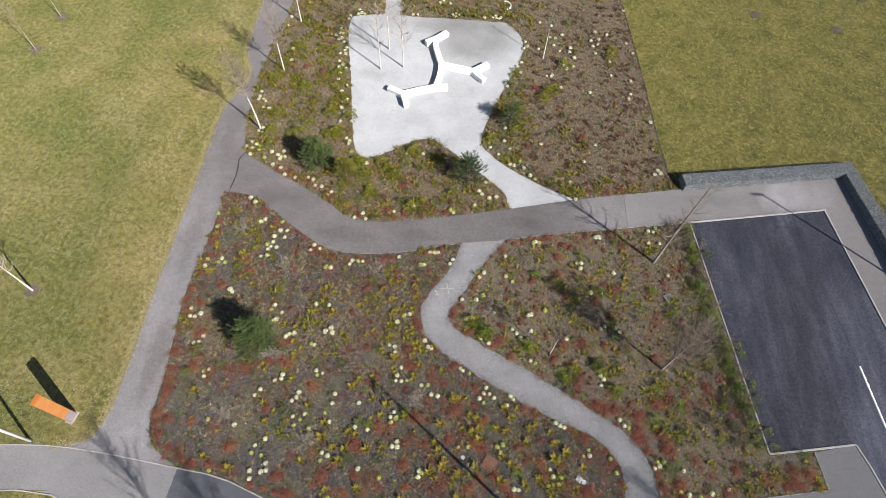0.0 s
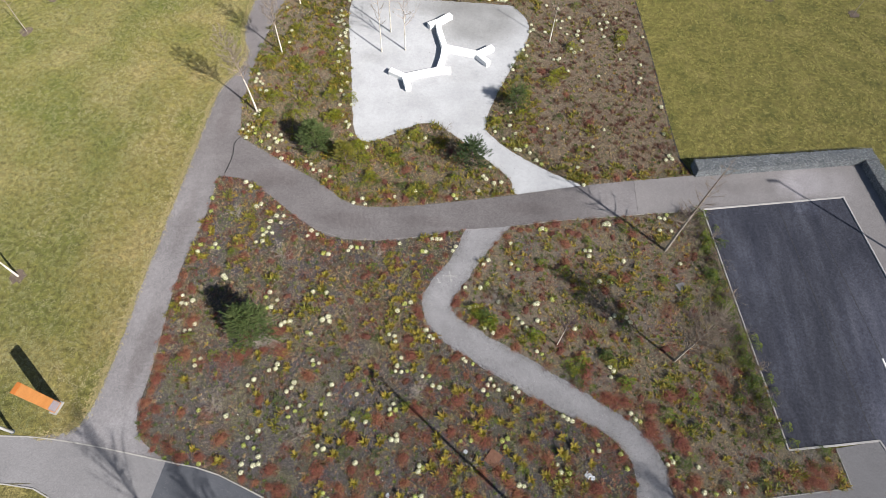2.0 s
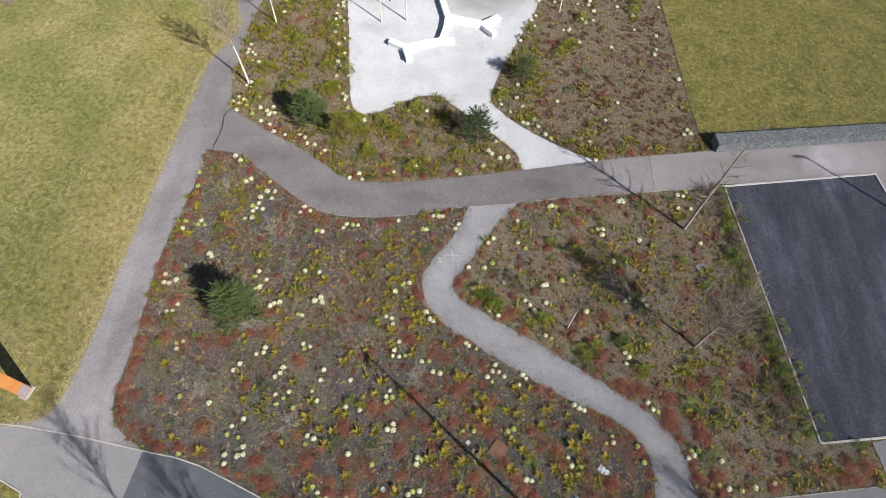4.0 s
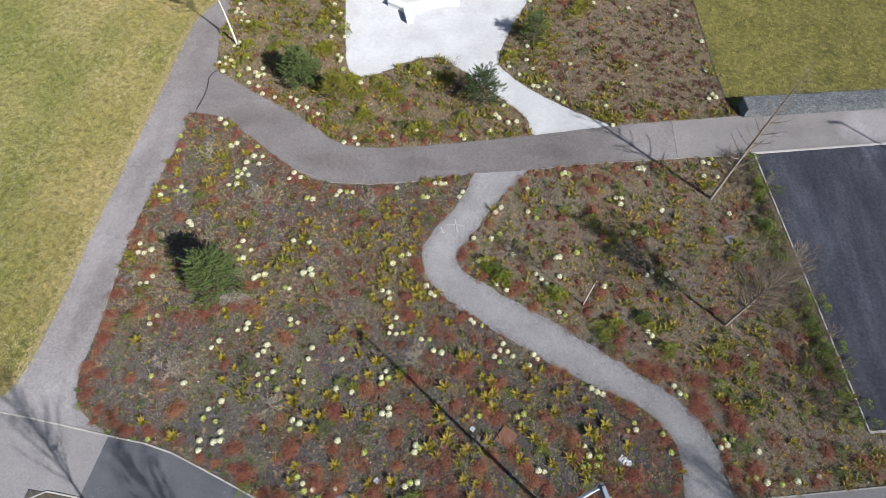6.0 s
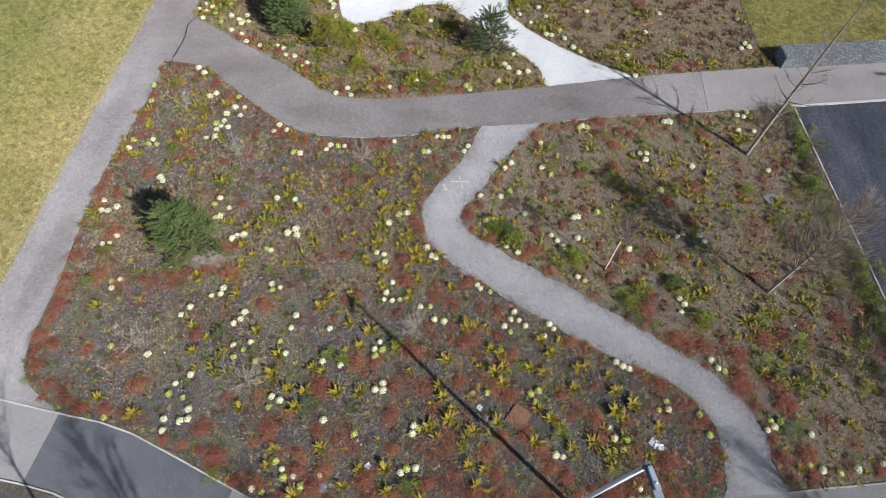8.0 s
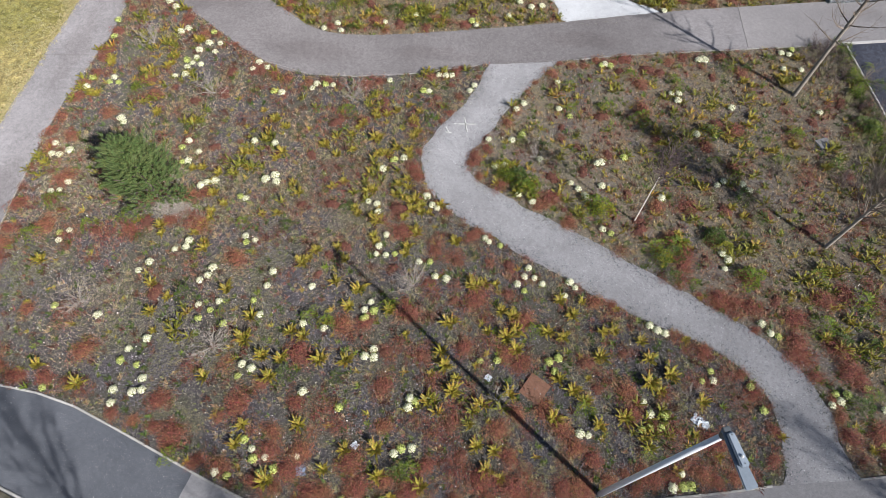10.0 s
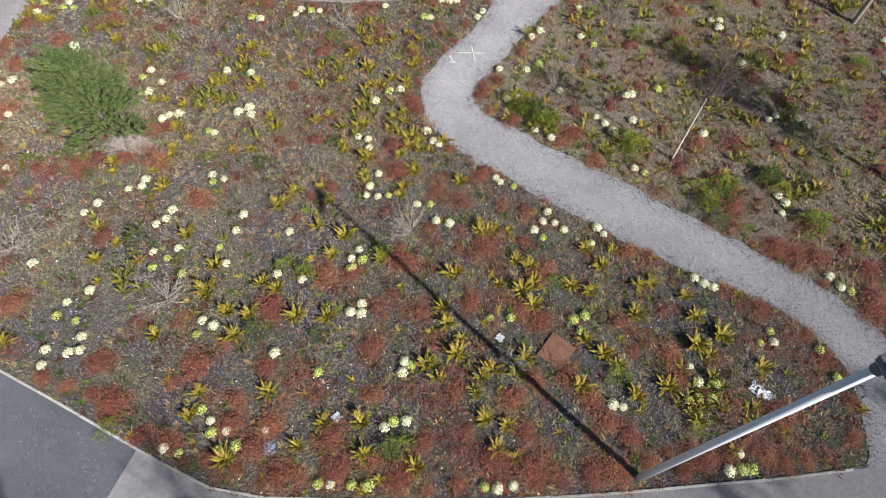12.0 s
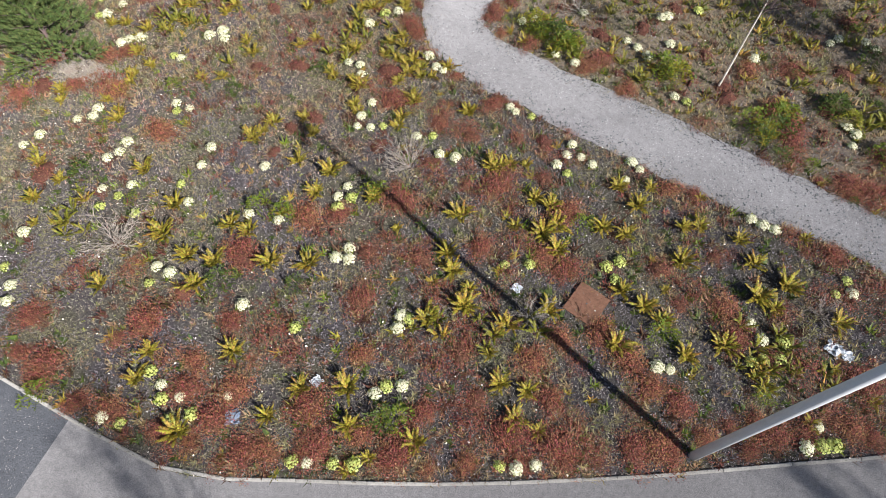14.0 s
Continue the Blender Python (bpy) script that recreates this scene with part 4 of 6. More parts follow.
ribbon("tar_seam", [(-11.40, 17.75), (-11.58, 17.3), (-11.5, 16.7), (-11.52, 16.1), (-11.6, 15.45)], 0.05, 0.032, M_SEAM, "dark tar-filled crack across the asphalt", "crack")
ribbon("path_joint", [(-13.62, 12.32), (-12.05, 12.42)], 0.022, 0.029, M_JOINT, "thin dark joint across the footpath", "joint", 0.01)
ribbon("path_joint", [(8.1, 16.62), (8.1, 14.72)], 0.018, 0.032, M_JOINT, "thin dark joint across the footpath", "joint", 0.01)
ribbon("painted_line", [(17.5, 8.3), (17.75, 6.0), (18.05, 3.6)], 0.10, 0.021, M_PAINT, "white painted line on the tarmac court", "road marking", 0.004)
ribbon("laying_joint", [(14.9, 15.5), (15.34, 11.62), (15.81, 7.71), (16.13, 4.95)], 0.02, 0.0185, M_SEAM, "faint dark laying joint in the tarmac", "joint", 0.01)
ribbon("laying_joint", [(16.6, 14.3), (17.2, 10.5), (17.55, 8.0)], 0.02, 0.0185, M_SEAM, "faint dark laying joint in the tarmac", "joint", 0.01)
for line in ([(-0.87, 10.75), (-0.24, 10.79)], [(-0.58, 11.02), (-0.47, 10.48)], [(-1.08, 10.62), (-0.98, 10.42)], [(-1.08, 10.42), (-0.9, 10.42)]):
    ribbon("survey_mark", line, 0.045, 0.0225, M_MARK, "faded white painted survey cross on the gravel", "ground marking", 0.006)

# ---- stone-filled wall ----


def rock(seed):
    """A small angular stone of eight faces."""
    r = np.random.default_rng(seed)
    v = np.array([(1, 0.1, 0), (-1, 0, 0.1), (0.1, 1, 0), (0, -1, -0.1), (0.1, 0, 0.9), (0, 0.1, -0.9)]) * r.uniform(0.75, 1.15, (6, 1))
    f = [(0, 2, 4), (2, 1, 4), (1, 3, 4), (3, 0, 4), (2, 0, 5), (1, 2, 5), (3, 1, 5), (0, 3, 5)]
    return v, np.array(f)


WALL_W = 0.75


def gabion(name, a, b, label, seed, tall, end):
    """A cage of broken stone from a to b, its inner face on that line, its height going from tall to end."""
    a, b = Vector((*a, 0)), Vector((*b, 0))
    L, ang = (b - a).length, math.degrees(math.atan2(b.y - a.y, b.x - a.x))
    holder = tagged(new(name), label, "wall", "", "structure")
    holder.matrix_basis = pose(a.x, a.y, 0, 0, 0, ang)
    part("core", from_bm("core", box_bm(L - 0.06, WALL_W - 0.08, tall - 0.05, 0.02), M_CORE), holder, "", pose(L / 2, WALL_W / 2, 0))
    r = np.random.default_rng(seed)
    pieces = []
    for k in range(4):
        v, f = rock(seed * 10 + k)
        n = int(L * 56)
        top = np.stack([r.uniform(0.03, L - 0.03, n), r.uniform(0.03, WALL_W - 0.03, n)], -1)
        pieces.append(strew(v, f, top, tall - 0.045 + r.uniform(-0.015, 0.015, n), (0.022, 0.042), r, 0.2))
        n = int(L * 66)
        for y in (0.035, WALL_W - 0.035):
            pos = np.stack([r.uniform(0.03, L - 0.03, n), y + r.uniform(-0.012, 0.012, n)], -1)
            pieces.append(strew(v, f, pos, r.uniform(0.03, tall - 0.06, n), (0.022, 0.04), r, 0.2))
        n = 70
        for x in (0.035, L - 0.035):
            pos = np.stack([x + r.uniform(-0.012, 0.012, n), r.uniform(0.03, WALL_W - 0.03, n)], -1)
            pieces.append(strew(v, f, pos, r.uniform(0.03, tall - 0.06, n), (0.022, 0.04), r, 0.2))
    v, f = joined(pieces)
    tagged(part("stones", raw_mesh("stones", v, f, M_STONE), holder), "blue-grey broken stone", "", "", "stuff")
    wires = []
    for y in (0.0, WALL_W):
        for z in (0.01, tall):
            wires.append(tube([(0, y, z), (L, y, z)], [0.004, 0.004], 4))
    for i in range(int(L / 1.0) + 1):
        x = min(L, i * 1.0)
        wires.append(tube([(x, -0.002, 0.01), (x, -0.002, tall + 0.004), (x, WALL_W, tall + 0.004), (x, WALL_W + 0.002, 0.01)], [0.003] * 4, 4))
    v, f = joined(wires)
    part("wire_cage", raw_mesh("wire_cage", v, f, M_WIRE), holder)
    for ob in holder.children:
        for vert in ob.data.vertices:
            along_wall = vert.co.x + (L / 2 if ob.name.startswith("core") else 0.0)
            vert.co.z *= 1 + (end / tall - 1) * along_wall / L
    return holder


gabion("wall_north", (11.12, 17.09), (20.36, 18.70), "wall of blue-grey broken stone in wire cages", 3, 0.58, 0.48)
gabion("wall_east", (19.64, 18.57), (21.26, 9.0), "wall of blue-grey broken stone in wire cages", 4, 0.485, 0.76)

# ---- white branching bench ----


def branching_outline(nodes, links, w):
    """The outline of a tree of straight limbs of one width."""
    near = {i: [] for i in range(len(nodes))}
    for a, b in links:
        near[a].append(b)
        near[b].append(a)
    ang = lambda i, j: math.atan2(nodes[j][1] - nodes[i][1], nodes[j][0] - nodes[i][0])
    for i in near:
        near[i].sort(key=lambda j: ang(i, j))
    out, start = [], (0, near[0][0])
    i, j = start
    while True:
        nb = near[j]
        k = nb[(nb.index(i) - 1) % len(nb)]
        d1 = Vector((nodes[j][0] - nodes[i][0], nodes[j][1] - nodes[i][1])).normalized()
        s1 = Vector((d1.y, -d1.x)) * -w
        q = Vector(nodes[j])
        if k == i:
            out += [q + s1 + d1 * 0.05, q - s1 + d1 * 0.05]
        else:
            d2 = Vector((nodes[k][0] - nodes[j][0], nodes[k][1] - nodes[j][1])).normalized()
            s2 = Vector((d2.y, -d2.x)) * -w
            cr = d1.x * d2.y - d1.y * d2.x
            if abs(cr) < 0.05:
                out.append(q + s1)
            else:
                p1, p2 = q + s1, q + s2
                t = ((p2.x - p1.x) * d2.y - (p2.y - p1.y) * d2.x) / cr
                out.append(p1 + d1 * t)
        i, j = j, k
        if (i, j) == start:
            return out


bench_stem = spline([(-2.1, 27.02), (-2.05, 26.39), (-1.88, 25.73), (-1.64, 24.92)], step=3) + spline([(-1.64, 24.92), (-1.67, 24.09), (-1.77, 23.5), (-1.82, 23.11)], step=3)[1:]
bench_nodes = [(-2.61, 26.68), (-1.46, 27.62)] + bench_stem + [(-1.23, 23.16)] + spline([(-1.82, 23.11), (-2.72, 22.80), (-3.63, 22.43)], step=1)[1:]
G, J = len(bench_nodes) - 1, 2 + bench_stem.index((-1.64, 24.92))
bench_nodes += [(-4.42, 22.83), (-3.37, 21.65), (-1.02, 24.79), (-0.37, 24.66), (0.22, 24.53), (1.02, 25.15), (0.81, 23.91)]
foot = 2 + len(bench_stem) - 1
bench_links = [(0, 2), (1, 2)] + [(k, k + 1) for k in range(2, foot)] + [(foot, foot + 1), (foot, foot + 2)] + [(k, k + 1) for k in range(foot + 2, G)]
bench_links += [(G, G + 1), (G, G + 2), (J, G + 3), (G + 3, G + 4), (G + 4, G + 5), (G + 5, G + 6), (G + 5, G + 7)]


def limb_prism(half, z0, z1, round_top):
    outline = branching_outline(bench_nodes, bench_links, half)
    bm = bmesh.new()
    face = bm.faces.new([bm.verts.new((q.x, q.y, z0)) for q in outline])
    ext = bmesh.ops.extrude_face_region(bm, geom=[face])
    bmesh.ops.translate(bm, verts=[g for g in ext["geom"] if isinstance(g, bmesh.types.BMVert)], vec=(0, 0, z1 - z0))
    bmesh.ops.recalc_face_normals(bm, faces=bm.faces)
    if round_top:
        bmesh.ops.bevel(bm, geom=[e for e in bm.edges if abs(e.verts[0].co.z - e.verts[1].co.z) < 1e-4], offset=0.02, segments=3, affect="EDGES")
    bmesh.ops.triangulate(bm, faces=[f for f in bm.faces if len(f.verts) > 4])
    return bm


bench = new("branching_bench", from_bm("branching_bench", limb_prism(0.168, 0.20, 0.32, True), M_CAST))
bench.location.z = 0.022
tagged(bench, "smooth white cast bench with forked arms on white grit", "bench")
part("plinth", from_bm("plinth", limb_prism(0.145, -0.01, 0.21, False), M_CAST), bench)

# ---- lamp posts ----


def lamp_post(at, head_yaw, height=6.0, label="tall grey steel lamp post with a flat head", coat=None, lean=(0, 0)):
    holder = new("lamp_post")
    holder.matrix_basis = pose(at[0], at[1], 0, lean[0], lean[1])
    tagged(holder, label, "lamp post", "lamp posts")
    part("base_plate", from_bm("base_plate", cyl_bm(0.10, 0.095, 0.04, 24, 0.008), M_STEELD), holder)
    part("pole", from_bm("pole", cyl_bm(0.060, 0.036, height - 0.05, 28, 0.0, 0.02), coat or M_STEEL, True), holder)
    part("collar", from_bm("collar", cyl_bm(0.050, 0.050, 0.10, 20, 0.008, height - 0.12), M_STEELD), holder)
    blade = box_bm(0.64, 0.155, 0.045, 0.012, height - 0.03)
    for v in blade.verts:
        v.co.y *= 0.62 + 0.38 * min(1.0, max(0.0, (v.co.x + 0.30) / 0.3))
        v.co.z -= 0.02 * max(0.0, v.co.x) / 0.33 * (v.co.z > height)
    head = part("lamp_head", from_bm("lamp_head", blade, M_HEAD), holder, "flat blue-grey lamp head widening outwards", pose(0, 0, 0, 0, 0, head_yaw) @ pose(0.26, 0, 0))
    gear = box_bm(0.36, 0.10, 0.05, 0.012, height + 0.012)
    for v in gear.verts:
        v.co.y *= 0.8 + 0.2 * (v.co.x > 0)
    cover = part("driver_box", from_bm("driver_box", gear, M_HEADL), head, "pale steel driver cover", pose(-0.08, 0.012, 0))
    for x in (-0.15, 0.15):
        part("screw", from_bm("screw", cyl_bm(0.007, 0.007, 0.006, 10, 0.0, height + 0.061), M_STEELD), cover, "", pose(x, 0, 0))
    part("hinge", from_bm("hinge", box_bm(0.06, 0.085, 0.03, 0.006, height + 0.012), M_STEELD), head, "", pose(-0.30, 0, 0))
    part("sensor", from_bm("sensor", cyl_bm(0.019, 0.015, 0.03, 14, 0.006, height + 0.06), M_PAINT), head, "small white sensor cap", pose(0.0, 0.012, 0))
    part("lens", from_bm("lens", box_bm(0.30, 0.10, 0.014, 0.003, height - 0.043), M_LENS), head, "", pose(0.12, 0, 0))
    return holder


lamp_post((2.82, 1.25), -72, 6.2, lean=(0.6, -1.35))
lamp_post((21.70, 11.80), 182, 6.5)
lamp_post((-16.38, 3.03), 30, 6.0, "white coated steel lamp post beside the lane", M_POLE_W)

# ---- orange totem sign ----
totem = new("totem_sign")
totem.matrix_basis = pose(-15.12, 4.02, 0, 0, 0, 76)
tagged(totem, "orange upright sign board on a pale plinth in the lawn", "sign")
part("plinth", from_bm("plinth", box_bm(0.52, 0.32, 0.07, 0.012, 0.0), M_CONC), totem, "pale concrete plinth")
part("board", from_bm("board", box_bm(0.40, 0.17, 2.5, 0.012, 0.06), M_ORANGE), totem)
part("edge_strip", from_bm("edge_strip", box_bm(0.405, 0.175, 0.03, 0.004, 2.55), M_ORANGED), totem, "darker orange top cap")
panel = part("printed_panel", from_bm("printed_panel", box_bm(0.36, 0.008, 0.46, 0.002, 0.12), M_PANEL), totem, "dark printed panel", pose(0, -0.087, 0))
for k in range(5):
    part("print_bar", from_bm("print_bar", box_bm(0.30 - 0.05 * (k % 3), 0.004, 0.045, 0.0, 0.0), M_BARS), panel, "", pose(-0.02 * (k % 3), -0.006, 0.16 + 0.085 * k))

# ---- loose things on the beds ----


def rust_plate():
    bm = box_bm(0.54, 0.50, 0.012, 0.003)
    ob = new("cover_plate", from_bm("cover_plate", bm, M_RUST))
    ob.matrix_basis = pose(1.49, 3.29, 0.045, 1, -1, 57)
    tagged(ob, "flat rusty brown cover plate lying on the mulch", "plate")
    for k in range(7):
        part("rib", from_bm("rib", box_bm(0.50 - 0.03 * (k % 3), 0.005, 0.0025, 0.0008, 0.012), M_RUST), ob, "", pose(0.01 * (k % 2), -0.195 + 0.065 * k, 0))
    part("bolt", from_bm("bolt", cyl_bm(0.014, 0.012, 0.006, 12, 0.002, 0.012), M_STEELD), ob, "dark round bolt head")
    return ob


rust_plate()
bm = box_bm(0.42, 0.34, 0.05, 0.012)
for v in bm.verts:
    v.co.x *= 1 + 0.2 * v.co.y
flag = new("flat_stone", from_bm("flat_stone", bm, M_ASPH_W))
flag.matrix_basis = pose(9.57, 11.01, 0.01, 1, 2, 25)
tagged(flag, "flat grey stone slab lying in the mulch", "stone")


def litter(x, y, size, mat, seed, label):
    bm = bmesh.new()
    bmesh.ops.create_grid(bm, x_segments=9, y_segments=9, size=size)
    for v in bm.verts:
        q = v.co * (2.2 / size) + Vector((seed * 3.1, seed, 0))
        v.co += Vector((noise.noise(q + Vector((9, 0, 0))), noise.noise(q + Vector((0, 7, 0))), 0)) * size * 0.5
        v.co.z += abs(noise.noise(q * 1.7)) * size * 0.9
    ob = new("plastic_scrap", from_bm("plastic_scrap", bm, mat))
    ob.matrix_basis = pose(x, y, 0.04, 0, 0, seed * 47)
    return tagged(ob, label, "litter", "litter on the bed")


litter(4.98, 2.92, 0.11, M_LITTER, 1, "crumpled whitish plastic sheet on the mulch")
litter(5.15, 2.83, 0.08, M_LITTER, 2, "small crumpled whitish plastic scrap")
litter(-2.27, 1.76, 0.07, M_LITTER, 3, "small white paper scrap on the mulch")
litter(-3.3, 1.16, 0.10, M_BLUE, 4, "faded bluish plastic scrap on the mulch")
litter(0.45, 3.45, 0.07, M_LITTER, 5, "small whitish plastic scrap on the mulch")

a = [(math.cos(k * 0.45) * 0.35 + 2.06, math.sin(k * 0.45) * 0.4 + 30.7, 0.07) for k in range(-3, 5)]
v, f = tube(a, [0.05] * len(a), 8)
hook = new("curved_pipe", raw_mesh("curved_pipe", v, f, M_PAINT, smooth=True))
tagged(hook, "short curved white plastic pipe lying in the bed", "pipe")

# ---- trees ----


def grow(base, height, seed, lean=(0, 0), limbs=14, spread=0.32, first=0.35, twigs=5, r0=0.05, upright=0.75, hang=0.0, taper=1.25):
    """Centre lines of a young tree: trunk, limbs and twigs."""
    r = random.Random(seed)
    trunk, n = [], 9
    for i in range(n + 1):
        t = i / n
        trunk.append(Vector((lean[0] * t * t + r.uniform(-1, 1) * 0.003 * height * t, lean[1] * t * t + r.uniform(-1, 1) * 0.003 * height * t, height * t)))
    out = [("trunk", trunk, [max(0.005, r0 * (1 - i / n) ** taper) for i in range(n + 1)])]
    for k in range(limbs):
        t = first + (0.97 - first) * (k + r.random()) / limbs
        i = min(n - 1, int(t * n))
        p = trunk[i].lerp(trunk[i + 1], t * n - i)
        a = k * 2.4 + r.uniform(-0.5, 0.5)
        L = height * spread * (1.15 - t) * r.uniform(0.7, 1.2) + 0.15
        d = Vector((math.cos(a), math.sin(a), upright * r.uniform(0.7, 1.4))).normalized()
        limb = [p]
        for s in range(4):
            d = (d + Vector((r.uniform(-.2, .2), r.uniform(-.2, .2), 0.12 - hang * s))).normalized()
            limb.append(limb[-1] + d * L / 4)
        rr = max(0.005, r0 * (1 - t) * 0.45 + 0.004)
        out.append(("limb", limb, [rr * (1 - 0.2 * s) for s in range(5)]))
        for w in range(twigs):
            j = r.randint(1, 4)
            q = limb[j]
            e = (limb[j] - limb[j - 1]).normalized()
            for branch in range(2):
                g = (e + Vector((r.uniform(-.8, .8), r.uniform(-.8, .8), r.uniform(-.3, .6) - hang))).normalized()
                l2 = L * r.uniform(0.2, 0.45)
                m = q + g * l2 * 0.5
                tw = [q, m, m + (g + Vector((r.uniform(-.4, .4), r.uniform(-.4, .4), 0.15 - hang))).normalized() * l2 * 0.5]
                out.append(("twig", tw, [0.005, 0.004, 0.0025]))
    return out


def tree(name, x, y, height, seed, bark, label, twig_mat=None, bare=5, **kw):
    holder = new(name)
    holder.matrix_basis = pose(x, y, 0.0)
    tagged(holder, label, "tree", "young trees")
    lines = grow((x, y), height, seed, **kw)
    stem, rad = lines[0][1], lines[0][2]
    v, f = tube(stem[:bare], rad[:bare], 8)
    part("trunk", raw_mesh("trunk", v, f, bark, smooth=True), holder)
    v, f = tube(stem[bare - 1:], rad[bare - 1:], 6)
    part("leader", raw_mesh("leader", v, f, twig_mat or M_TWIG, smooth=True), holder)
    for kind, pts, rad in lines:
        if kind == "limb":
            v, f = tube(pts, rad, 5)
            part("limb", raw_mesh("limb", v, f, twig_mat or M_TWIG, smooth=True), holder)
    tw = [tube(pts, rad, 3) for kind, pts, rad in lines if kind == "twig"]
    if tw:
        v, f = joined(tw)
        tagged(part("twig_crown", raw_mesh("twig_crown", v, f, twig_mat or M_TWIG), holder), "bare fine twigs", "", "", "stuff")
    return holder


BIRCH = "slender bare birch with pale bark"
tree("birch_tree", -5.10, 24.48, 5.2, 11, M_BIRCH, BIRCH + " on the white square", M_TWIGP, limbs=20, spread=0.2, first=0.35, r0=0.042, twigs=5)
tree("birch_tree", -4.77, 26.15, 5.4, 12, M_BIRCH, BIRCH + " on the white square", M_TWIGP, limbs=20, spread=0.2, first=0.35, r0=0.042, twigs=5)
tree("birch_tree", -3.81, 24.74, 5.0, 13, M_BIRCH, BIRCH + " on the white square", M_TWIGP, limbs=24, spread=0.24, first=0.3, r0=0.042, twigs=6)
tree("birch_tree", -10.95, 19.5, 5.1, 14, M_BIRCH, BIRCH + " at the footpath edge", lean=(-0.5, -0.1), limbs=44, spread=0.26, first=0.45, r0=0.052, twigs=14)
tree("birch_tree", -10.52, 23.84, 4.4, 15, M_BIRCH, BIRCH + " at the footpath edge", limbs=34, spread=0.26, first=0.4, r0=0.045, twigs=11)
tree("birch_tree", -10.31, 28.06, 4.6, 16, M_BIRCH, BIRCH + " at the footpath edge", limbs=30, spread=0.26, first=0.4, r0=0.045, twigs=11)
tree("birch_tree", 4.29, 26.19, 3.6, 17, M_BIRCH, BIRCH + " in the planting bed", M_TWIGP, limbs=6, spread=0.15, first=0.5, r0=0.04, twigs=2)
tree("birch_tree", 4.03, 7.92, 2.9, 18, M_BIRCH, "thin pale sapling with a crown of dark red-brown twigs", M_TWIGD, 7, limbs=30, spread=0.26, first=0.55, r0=0.021, twigs=10, taper=0.7)
tree("street_tree", 9.13, 12.82, 6.7, 19, M_BARK, "tall bare young tree with grey-brown bark", lean=(0.1, -0.05), limbs=34, spread=0.13, first=0.26, r0=0.062, twigs=6, upright=0.35, taper=0.62)
tree("street_tree", 8.82, 7.58, 4.7, 20, M_BARK, "bare young tree with a dense twiggy crown", M_TWIG, limbs=64, spread=0.36, first=0.28, r0=0.05, twigs=12, upright=1.0, taper=0.8)
tree("lawn_tree", -18.92, 9.36, 4.2, 21, M_BIRCH, "young bare tree with pale bark in the lawn", M_TWIGP, limbs=16, spread=0.35, first=0.4, r0=0.05, twigs=6)
tree("lawn_tree", -24.89, 24.25, 4.0, 22, M_BARK, "young bare tree in the lawn", limbs=14, spread=0.25, first=0.4, r0=0.026, twigs=4)
tree("lawn_tree", -24.54, 27.12, 4.0, 23, M_BARK, "young bare tree in the lawn", limbs=14, spread=0.25, first=0.4, r0=0.026, twigs=4)
tree("lawn_tree", 17.95, 31.4, 4.2, 24, M_BARK, "young bare tree in the lawn", limbs=14, spread=0.3, first=0.4, r0=0.024, twigs=5)
tree("lawn_tree", 22.8, 30.4, 4.2, 25, M_BARK, "young bare tree in the lawn", limbs=14, spread=0.3, first=0.4, r0=0.024, twigs=5)
for x, y, h, s in ((-7.6, -1.85, 6.4, 31), (-3.8, -3.1, 6.3, 32), (1.2, -4.4, 6.3, 33), (10.3, -3.9, 6.3, 34), (13.4, -2.1, 6.3, 35)):
    tree("street_tree", x, y, h, s, M_BARK, "bare street tree with a fan of fine upright branches", limbs=24, spread=0.5, first=0.48, r0=0.05, twigs=10, upright=2.3, taper=0.9)


def soil_ring(x, y, radius, seed):
    pts = []
    for k in range(28):
        a = 6.283 * k / 28
        w = radius * (1 + 0.45 * noise.noise(Vector((math.cos(a) * 2 + seed, math.sin(a) * 2, seed))))
        pts.append((x + w * math.cos(a), y + w * math.sin(a)))
    return slab("tree_pit", pts, 0.030, M_PITSOIL, -0.05, "round bare soil pit at a young tree", "tree pit")


for k, (x, y) in enumerate(((-18.92, 9.36), (-24.89, 24.25), (-24.54, 27.12), (17.95, 31.4), (22.8, 30.4), (25.3, 33.7))):
    soil_ring(x, y, 0.34, k * 3.7)

# ---- conifers ----


